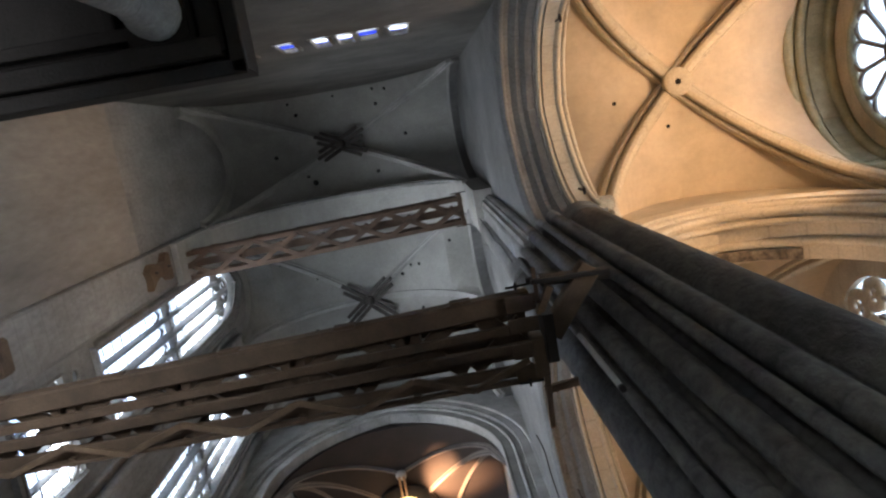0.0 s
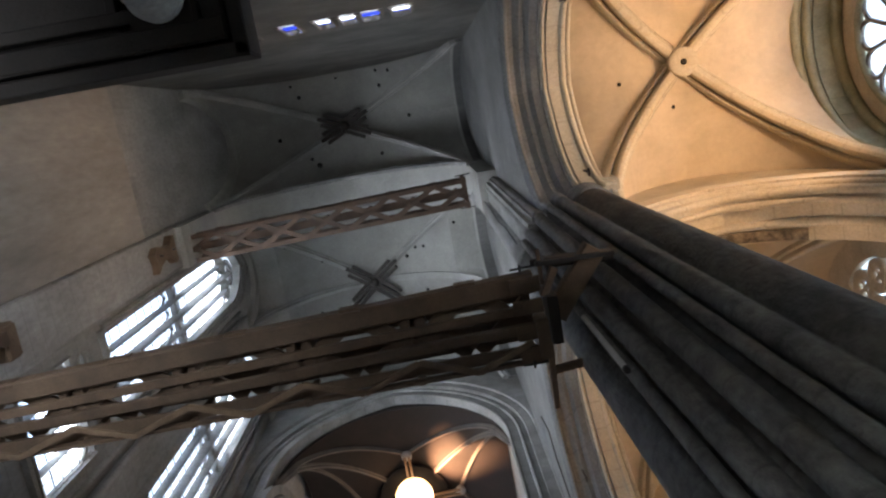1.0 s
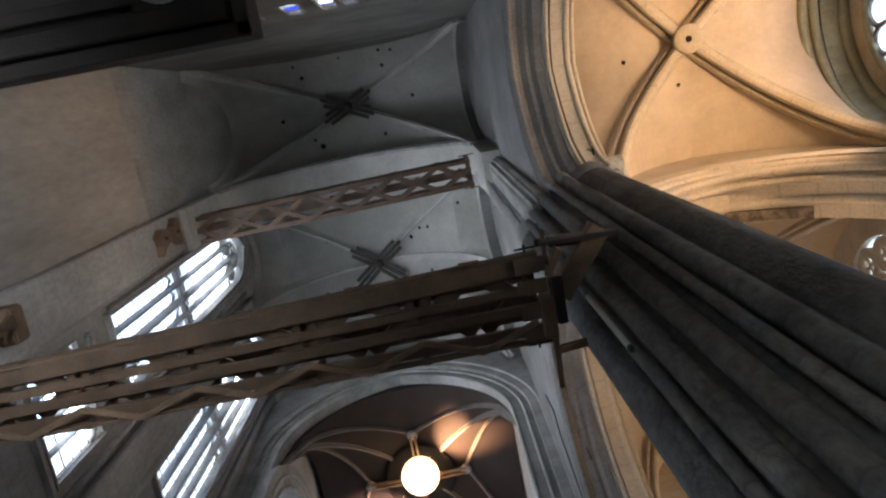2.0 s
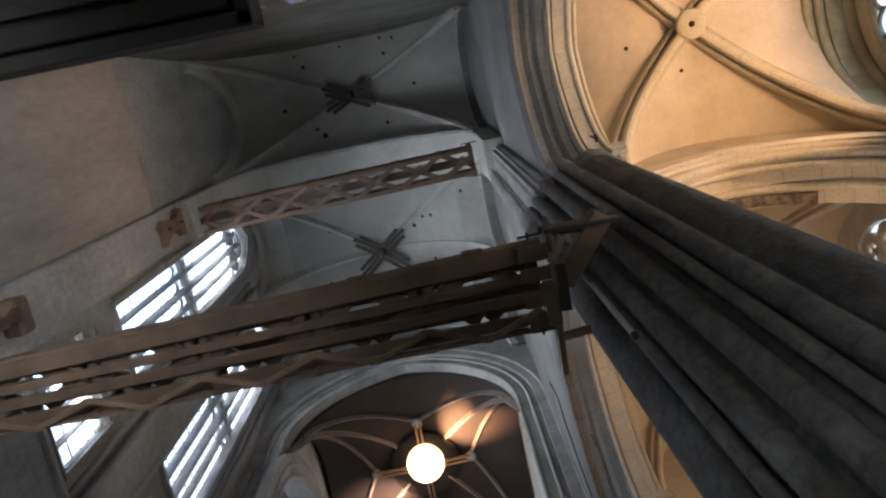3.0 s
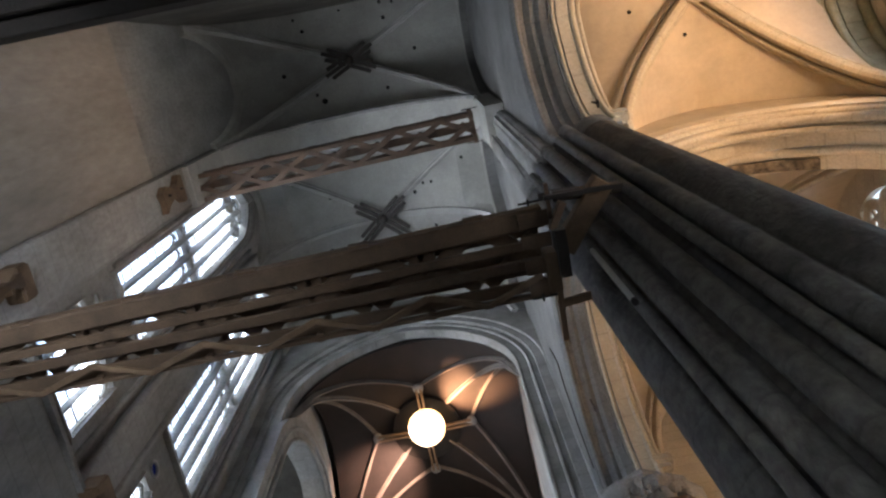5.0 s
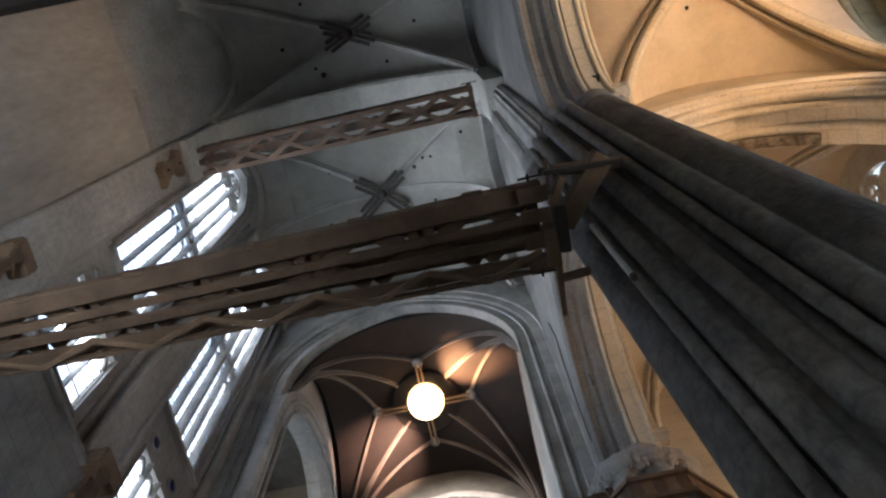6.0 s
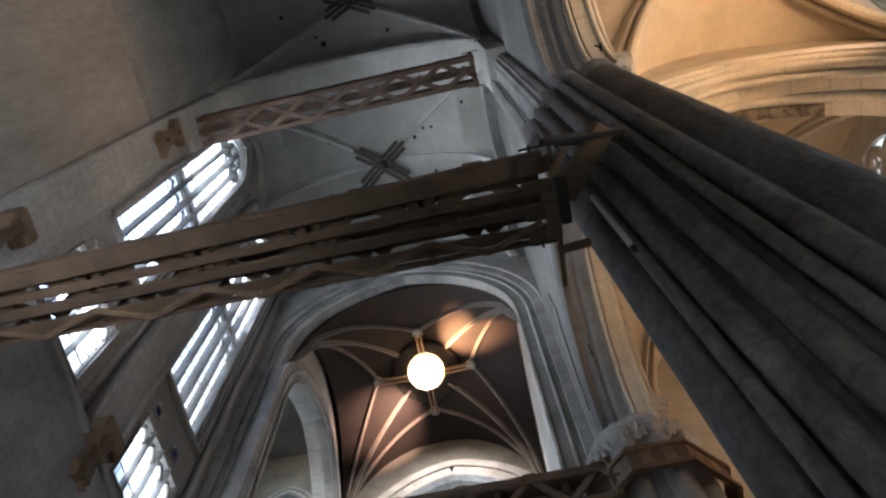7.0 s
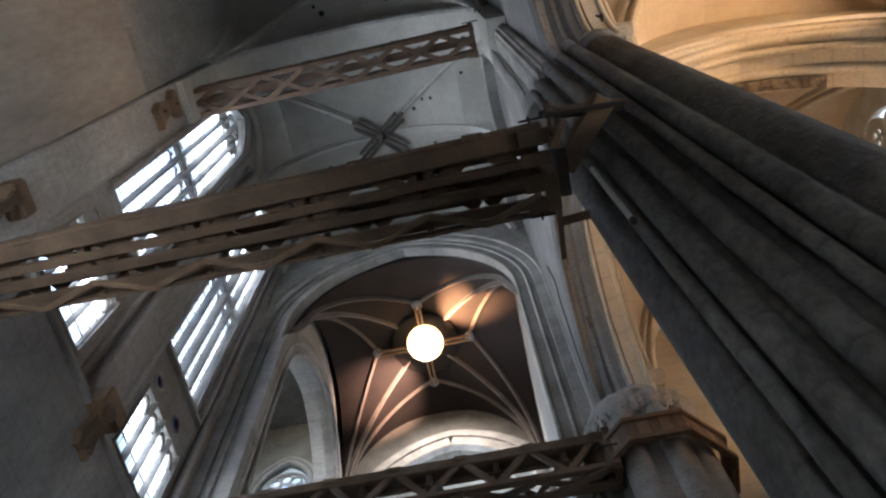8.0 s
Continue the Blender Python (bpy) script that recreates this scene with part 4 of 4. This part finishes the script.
def truss(x0, x1, y0, y1, z0, z1, label, pitch=1.464, first=0.28, pale=None, wood=None):
    """A box truss: crossed planks in the underside, zigzags in both sides, a board on top."""
    o = thing("timber_truss", label, "timber brace", "timber braces", at=(x0, (y0 + y1) / 2, z0))
    w, h, ln = (y1 - y0) / 2, z1 - z0, x1 - x0
    wood = wood or M_WOOD
    pale = pale or wood
    part("board", beam("board", (0, 0.04, h + 0.02), (ln, 0.04, h + 0.02), 0.26, 0.04, wood), o)
    for y, z, a, b in ((-w, h - 0.03, 0.12, 0.28), (w, h, 0.12, 0.16), (-w, 0.04, 0.15, 0.14), (w, 0.0, 0.15, 0.12)):
        part("chord", beam("chord", (0, y, z), (ln, y, z), a, b, wood), o)
    k = math.floor((first - x0) / pitch)
    start = first - x0 - k * pitch
    nodes = [start + pitch * i for i in range(-1, int(ln / pitch) + 2)]

    def clip(a, b):
        (ax, ay, az), (bx, by, bz) = a, b
        if bx <= 0 or ax >= ln:
            return None
        f0, f1 = max(0, -ax / (bx - ax)), min(1, (ln - ax) / (bx - ax))
        if f1 - f0 < 0.08:
            return None
        return [(ax + (bx - ax) * f, ay + (by - ay) * f, az + (bz - az) * f) for f in (f0, f1)]

    for a in nodes:
        m, b = a + pitch / 2, a + pitch
        for p, q, wd, th, mt, up, nm in (
                ((a, w, 0), (m, w, h), 0.07, 0.13, pale, (0, 1, 0), "zigzag"), ((m, w, h), (b, w, 0), 0.07, 0.13, pale, (0, 1, 0), "zigzag"),
                ((a, -w, h), (m, -w, 0.06), 0.07, 0.15, wood, (0, 1, 0), "zigzag"), ((m, -w, 0.06), (b, -w, h), 0.07, 0.15, wood, (0, 1, 0), "zigzag"),
                ((a, -w, -0.03), (b, w, -0.03), 0.15, 0.05, wood, (0, 0, 1), "plank"), ((a, w, -0.08), (b, -w, -0.08), 0.15, 0.05, wood, (0, 0, 1), "plank")):
            c = clip(p, q)
            if c:
                part(nm, beam(nm, c[0], c[1], *((wd, th) if nm == "plank" else (th, wd)), mt, up), o)
        if 0.2 < a < ln - 0.2:
            part("cleat", box("cleat", (a - 0.16, -w - 0.08, h - 0.06), (a + 0.16, -w + 0.04, h + 0.15), wood, 0.03), o)
            part("post", beam("post", (a + pitch / 2, 0.0, h * 0.55), (a + pitch / 2, 0.0, h), 0.12, 0.26, wood, (0, 1, 0)), o)
    # end frames with bolts
    for x, s_ in ((0.05, -1), (ln - 0.05, 1)):
        for y in (-w, w):
            part("end_post", beam("end_post", (x, y, -0.12), (x, y, h + 0.25), 0.16, 0.14, pale, (0, 1, 0)), o)
        for z in (0.02, h):
            part("end_rail", beam("end_rail", (x, -w - 0.14, z), (x, w + 0.14, z), 0.13, 0.15, wood), o)
        for y in (-w - 0.16, w + 0.16):
            part("bolt", beam("bolt", (x - 0.25, y, h * 0.5), (x + 0.25, y, h * 0.5), 0.03, 0.03, M_IRON), o, "dark iron bolt")
    return o




def lattice_truss(label):
    """The wide lower truss: boards, splayed planks and posts in its underside, a pale zigzag along one edge, boards above."""
    at = (-8.0, 2.75, 10.5)
    o = thing("timber_truss", label, "timber brace", "timber braces", at=at)
    x0, x1, pitch = -8.1, 1.05, 1.452
    rnd = random.Random(11)

    def p(x, v, z):
        ys = 2.13 + 0.032 * (1.1 - x)
        return Vector((x, ys + v * (3.28 - ys), z)) - Vector(at)

    def timber(name, a, b, w, h, mat=None, label=""):
        return part(name, beam(name, p(*a), p(*b), w, h, mat or M_WOOD), o, label)

    for v, z, w, h in ((0.12, 10.62, 0.26, 0.24), (0.41, 10.58, 0.11, 0.08), (0.62, 10.56, 0.13, 0.1), (0.905, 10.66, 0.15, 0.07), (0.985, 10.52, 0.05, 0.12)):
        timber("chord", (x0, v, z), (x1, v, z), w, h)
    for v, w in ((0.36, 0.14), (0.44, 0.1), (0.62, 0.12), (0.9, 0.12)):
        timber("top_board", (x0, v, 11.3), (x1, v, 11.3), w, 0.07)
    timber("top_board", (-3.4, 0.76, 11.34), (x1, 0.76, 11.34), 0.2, 0.05)
    for k in range(-1, 7):
        n = 0.2 - pitch * k
        m = n - pitch / 2
        for sgn in (-1, 1):
            a, b = n + sgn * 0.1, n + sgn * pitch / 2
            if min(a, b) > x0 and max(a, b) < x1:
                timber("plank", (a, 0.14, 10.66), (b, 0.66, 10.66), 0.22, 0.06)
                timber("plank", (b, 0.35, 10.74), (n + sgn * 0.06, 0.84, 10.74), 0.17, 0.06)
                timber("zigzag", (n, 0.985, 10.44), (b, 0.74, 10.45), 0.075, 0.05, M_WOOD_PALE, "paler zigzag timber")
        if x0 < n < x1 - 0.2:
            c = p(n, 0.0, 10.6)
            part("gusset", box("gusset", tuple(c + Vector((-0.17, -0.035, -0.13))), tuple(c + Vector((0.17, 0.06, 0.1))), M_WOOD, 0.04), o)
        if x0 + 0.2 < m < x1 - 0.2:
            for dx in (-0.1, 0.1):
                c = p(m + dx, 0.42, 10.9)
                part("post", box("post", tuple(c + Vector((-0.06, -0.2 + rnd.uniform(-0.02, 0.02), -0.3))), tuple(c + Vector((0.06, 0.2, 0.4))), M_WOOD, 0.015), o)
            timber("cross_bar", (m, 0.2, 10.78), (m, 0.66, 10.78), 0.24, 0.06)
            timber("side_post", (m, 0.985, 10.5), (m, 1.02, 11.3), 0.1, 0.1)
            timber("side_post", (m, 0.14, 10.7), (m, 0.34, 11.3), 0.1, 0.1)
    for v, w in ((0.12, 0.2), (0.36, 0.18), (0.64, 0.2), (0.88, 0.18)):
        timber("end_board", (0.74, v, 10.47), (x1 + 0.06, v, 10.47), w, 0.05)
    for v, ln in ((-0.08, 0.28), (1.0, 0.3)):
        timber("bolt", (x1 - ln, v, 10.45), (x1 + 0.06, v, 10.45), 0.025, 0.025, M_IRON, "dark iron bolt")
        timber("bolt", (x1 - 0.16, v - 0.04, 10.44), (x1 - 0.16, v + 0.04, 10.44), 0.03, 0.03, M_IRON, "dark iron bolt")
    part("end_block", box("end_block", tuple(p(0.98, 0.5, 10.36)), tuple(p(1.15, 0.95, 10.7)), M_WOOD_PALE, 0.02), o, "pale wooden end block")
    return o


lattice_truss("brown timber box truss spanning between wall and pier")
high = truss(-8.3, 1.15, 2.58, 3.34, 25.4, 26.1, "brown timber box truss high below the vault", pitch=1.43, first=0.105, wood=M_WOOD_DEEP, pale=M_WOOD_DEEP)
high.rotation_euler.z = radians(-1.45)
part("end_block", box("end_block", (0.02, -0.52, -0.14), (0.42, 0.44, 0.5), M_WOOD_DARK, 0.04), high, "dark end block at the wall")
t3 = truss(-7.4, 2.05, 10.15, 10.6, 13.9, 14.9, "brown timber brace before the far arch")

# frame that wedges the lower truss against the pier
wf = thing("wedge_frame", "timber wedge frame with iron bar bracing the truss against the pier", "timber brace", at=(1.1, 2.6, 10.4))
for a, b, wd, h, mt in (((0.14, 0.12, 0.1), (0.74, -0.64, 0.1), 0.27, 0.2, M_WOOD_PALE), ((0.02, -0.18, 0.0), (0.2, -0.5, 0.0), 0.09, 0.14, M_WOOD_PALE),
                        ((0.1, -0.2, 0.02), (0.1, 0.4, 0.02), 0.13, 0.4, M_WOOD_DARK), ((0.1, -0.56, 0.16), (0.95, -0.5, 0.16), 0.12, 0.2, M_WOOD_DARK)):
    part("timber", beam("timber", a, b, wd, h, mt), wf)
part("iron_bar", beam("iron_bar", (-0.03, -0.61, -0.1), (0.92, -0.58, -0.1), 0.055, 0.08, M_IRON), wf, "dark iron tie bar")
part("iron_post", beam("iron_post", (0.03, -0.76, 0.0), (0.03, -0.32, 0.0), 0.05, 0.06, M_WOOD_DEEP), wf)
part("iron_bolt", beam("iron_bolt", (-0.08, -0.62, 0.0), (0.0, -0.62, 0.0), 0.06, 0.06, M_IRON), wf)
part("pole", beam("pole", (0.02, 0.35, 0.05), (-0.02, 1.3, 0.05), 0.07, 0.1, M_WOOD_PALE), wf, "weathered wooden pole")
part("cross_piece", beam("cross_piece", (-0.04, 0.82, 0.07), (0.4, 0.78, 0.07), 0.1, 0.08, M_WOOD_PALE), wf)
rod_ = thing("conduit", "pale narrow conduit fixed between two pier shafts", "conduit", at=(0, 0, 0))
tube = part("tube", lathe("tube", [(0.03, 8.15), (0.03, 9.95)], M_RIB, 10, (1.49, 2.64)), rod_)
part("end_cap", lathe("end_cap", [(0.033, 8.11), (0.033, 8.18)], M_IRON, 10, (1.49, 2.64)), tube, "dark rubber end cap")

# boarded collar on the far pier
col = thing("timber_collar", "boarded timber collar clasping the far pier", "timber brace", at=(2.95, 11.2, 14.05))
for k in range(8):
    a = 2 * math.pi * k / 8
    c, t = Vector((math.cos(a), math.sin(a), 0)), Vector((-math.sin(a), math.cos(a), 0))
    for j in range(5):
        p = c * 1.42 + t * (-0.47 + 0.235 * j)
        part("board", beam("board", p, p + Vector((0, 0, 0.75 + 0.05 * (j % 2))), 0.228, 0.05, M_WOOD_PALE if j % 2 else M_WOOD, c), col)
    for z in (0.05, 0.7):
        part("band", beam("band", c * 1.49 - t * 0.62 + Vector((0, 0, z)), c * 1.49 + t * 0.62 + Vector((0, 0, z)), 0.07, 0.12, M_WOOD), col)


CONSOLE = [(-0.3, 0.7), (0.3, 0.72), (0.33, 0.52), (0.17, 0.28), (0.13, -0.05), (0.22, -0.42), (0.36, -0.68), (0.14, -0.62), (-0.08, -0.72), (-0.22, -0.46), (-0.13, -0.05), (-0.15, 0.3), (-0.33, 0.54)]


def bracket(at, k, label, block=False):
    """A timber console board with hollowed sides, bolted to the wall."""
    o = thing("timber_bracket", label, "bracket", "timber brackets", at=at)
    yz = (Vector((0, 1, 0)), Vector((0, 0, 1)))
    part("console", sweep("console", [(0, 0, 0), (0.16 * k, 0, 0)], [(x * k, y * k) for x, y in CONSOLE], M_WOOD_PALE, fixed=yz), o)
    if block:
        part("block", box("block", (-0.05, -0.42 * k, 0.2 * k), (0.42 * k, 0.4 * k, 0.75 * k), M_WOOD_PALE, 0.04), o)
        part("hook", sweep("hook", [(0.36 * k, 0, 0), (0.46 * k, 0, 0)], [(x * k * 0.5 - 0.1, y * k * 0.9 - 0.35 * k) for x, y in CONSOLE], M_WOOD, fixed=yz), o)
    for z in (0.45, -0.4):
        part("bolt", beam("bolt", (0.1 * k, 0, z * k), (0.22 * k, 0, z * k), 0.06, 0.06, M_IRON), o, "dark iron bolt")
    return o


bracket((-7.84, 6.95, 13.7), 0.95, "brown timber cradle hooked over the stone ledge", True)
bracket((-7.97, 2.6, 14.0), 0.8, "brown timber cradle above the lower truss", True)
bracket((-7.97, 2.6, 22.9), 1.25, "brown timber console under the high truss end")

# ---- dark planks clamped round the vault bosses, and the rope holes
for bay, spring, tone, lab in ((BAY_A, SPRING_A, M_WOOD_DARK, "dark timber cross clamped under the vault boss"), (BAY_B, SPRING_B, M_WOOD_GREY, "weathered timber cross clamped under the vault boss")):
    xm, ym = (bay[0] + bay[1]) / 2, (bay[2] + bay[3]) / 2
    o = thing("boss_clamp", lab, "timber cross", "boss clamps", at=(xm, ym, CROWN))
    part("hub", lathe("hub", [(0.02, -0.52), (0.12, -0.5), (0.2, -0.38), (0.2, -0.2)], tone, 14), o)
    for sx in (-1, 1):
        for sy in (-1, 1):
            hx, hy = (bay[1] - bay[0]) / 2, (bay[3] - bay[2]) / 2
            d = Vector((sx * hx, sy * hy, 0)).normalized()
            n_ = Vector((-d.y, d.x, 0))
            ln = 1.45 if bay is BAY_B else 1.2
            q = d * ln
            drop_ = vault_z(xm + q.x, ym + q.y, bay, spring, CROWN, 0.8) - CROWN
            for off in (-0.2, 0.2, 0.0):
                part("plank", beam("plank", n_ * off + d * 0.1 + Vector((0, 0, -0.3)), n_ * off * 1.1 + d * (ln - abs(off)) + Vector((0, 0, drop_ - 0.3)), 0.16, 0.07, tone), o)

# rope holes: thin black discs on the webs in place of real depth
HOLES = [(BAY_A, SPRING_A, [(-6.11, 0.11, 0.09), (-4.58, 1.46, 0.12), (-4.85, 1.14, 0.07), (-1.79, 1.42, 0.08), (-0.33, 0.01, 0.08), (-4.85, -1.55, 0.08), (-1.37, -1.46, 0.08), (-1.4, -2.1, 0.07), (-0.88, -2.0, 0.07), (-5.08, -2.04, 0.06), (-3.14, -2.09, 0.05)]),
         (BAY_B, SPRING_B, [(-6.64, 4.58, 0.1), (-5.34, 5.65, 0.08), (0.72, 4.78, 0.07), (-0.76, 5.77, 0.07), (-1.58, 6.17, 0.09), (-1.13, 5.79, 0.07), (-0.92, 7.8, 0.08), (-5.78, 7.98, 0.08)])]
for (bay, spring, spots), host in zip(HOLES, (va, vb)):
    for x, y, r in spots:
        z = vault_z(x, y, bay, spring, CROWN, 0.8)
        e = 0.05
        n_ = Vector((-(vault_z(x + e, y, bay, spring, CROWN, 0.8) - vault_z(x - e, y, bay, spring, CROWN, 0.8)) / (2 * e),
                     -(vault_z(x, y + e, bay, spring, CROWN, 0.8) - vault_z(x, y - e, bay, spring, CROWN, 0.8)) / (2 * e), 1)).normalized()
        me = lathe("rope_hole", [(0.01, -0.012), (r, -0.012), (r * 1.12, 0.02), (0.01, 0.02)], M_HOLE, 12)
        h = part("rope_hole", me, host, "small black disc standing in for a rope hole")
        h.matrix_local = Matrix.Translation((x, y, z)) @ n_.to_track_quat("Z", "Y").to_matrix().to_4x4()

# faint painted date beside the middle boss, as plain strokes
for k in range(4):
    x, y = -3.2 + 0.22 * k, 8.22
    z = vault_z(x, y, BAY_B, SPRING_B, CROWN, 0.8) - 0.02
    part("painted_stroke", box("painted_stroke", (x - 0.05, y - 0.12, z - 0.01), (x + 0.05, y + 0.12, z), M_WOOD_GREY), vb, "faint painted stroke")

# ---- dark canopy beside the camera
can = thing("canopy", "dark oak canopy on pale columns against the end wall", "canopy", at=(0, 0, 0))
for a, b, wd, h in (((-1.42, -2.28, 8.75), (-1.42, -0.8, 8.75), 0.14, 0.5), ((-8.1, -0.84, 8.75), (-1.36, -0.84, 8.75), 0.14, 0.5),
                    ((-8.1, -1.05, 8.6), (-1.55, -1.05, 8.6), 0.2, 0.2), ((-1.62, -2.28, 8.62), (-1.62, -1.0, 8.62), 0.2, 0.2), ((-8.1, -1.3, 8.75), (-1.75, -1.3, 8.75), 0.12, 0.16)):
    part("cornice", beam("cornice", a, b, wd, h, M_CANOPY), can)
part("soffit", box("soffit", (-8.1, -2.28, 8.95), (-1.4, -0.82, 9.02), M_CANOPY), can)
for k in range(3):
    x = -2.6 + 0.36 * k
    part("soffit_rib", beam("soffit_rib", (x, -2.28, 8.9), (x, -0.95, 8.9), 0.1, 0.1, M_CANOPY), can)
for x in (-2.05, -4.4, -6.75):
    part("column", lathe("column", [(0.2, 0.0), (0.2, 0.3), (0.14, 0.4), (0.14, 7.9), (0.17, 8.0), (0.15, 8.05), (0.24, 8.35), (0.24, 8.55)], M_TRIM, 20, (x, -1.4)), can, "pale stone column")
    part("capital", box("capital", (x - 0.3, -1.7, 8.5), (x + 0.3, -1.1, 8.7), M_CANOPY, 0.04), can)

# ---- lamp, hooks and cable
lamp = thing("hanging_lamp", "glowing round globe lamp hung below the vault ring", "lamp", at=(-2.82, 14.8, 29.15))
part("globe", lathe("globe", [(0.76 * math.sin(math.pi * i / 16) + 0.001, -0.76 * math.cos(math.pi * i / 16)) for i in range(17)], M_LAMP, 32), lamp)
part("stem", beam("stem", (0, 0, 0.8), (0, 0, 1.0), 0.06, 0.06, M_IRON, (0, 1, 0)), lamp)
for x, y, z in ((3.2, 1.75, 16.9), (2.35, 8.9, 17.9), (3.3, -1.7, 17.3)):
    hk = thing("iron_hook", "small dark iron hook in the arch stones", "hook", "iron hooks", at=(x, y, z))
    shank = part("shank", beam("shank", (0, 0, 0.1), (0, 0, -0.3), 0.04, 0.04, M_IRON, (0, 1, 0)), hk)
    part("eye", sweep("eye", [(0, 0.07 * math.cos(a), -0.36 + 0.07 * math.sin(a)) for a in [2 * math.pi * i / 10 for i in range(10)]], disc_ring(0.02, 5), M_IRON, closed=True, side=(1, 0, 0)), shank)


def cable(pts, label):
    c = bpy.data.curves.new("cable", "CURVE")
    c.dimensions, c.bevel_depth, c.bevel_resolution = "3D", 0.018, 2
    sp = c.splines.new("POLY")
    sp.points.add(len(pts) - 1)
    for p, q in zip(sp.points, pts):
        p.co = (*q, 1)
    c.materials.append(M_IRON)
    tmp = new("cable", c)
    me = bpy.data.meshes.new_from_object(tmp)
    bpy.data.objects.remove(tmp)
    me.name = "cable"
    return tagged(new("cable", me), label, "cable", "wall cables")


cable([(2.04, 4.9, 31.0), (2.03, 4.4, 27.5), (2.03, 4.1, 25), (2.03, 4.25, 23), (2.02, 4.0, 20.5)], "thin black cable hanging down the arcade wall")
cable([(2.03, 9.4, 22.5), (2.03, 9.2, 21.0), (2.03, 9.6, 20.2), (2.03, 9.9, 18.5), (2.03, 10.1, 17.0)], "thin black cable clipped along the arch")
cable([(1.58, 3.0, 24.5), (1.575, 2.98, 22.0), (1.58, 3.08, 20.5), (1.575, 2.96, 19.0), (1.58, 3.02, 17.0)], "thin black cable looped down the respond")
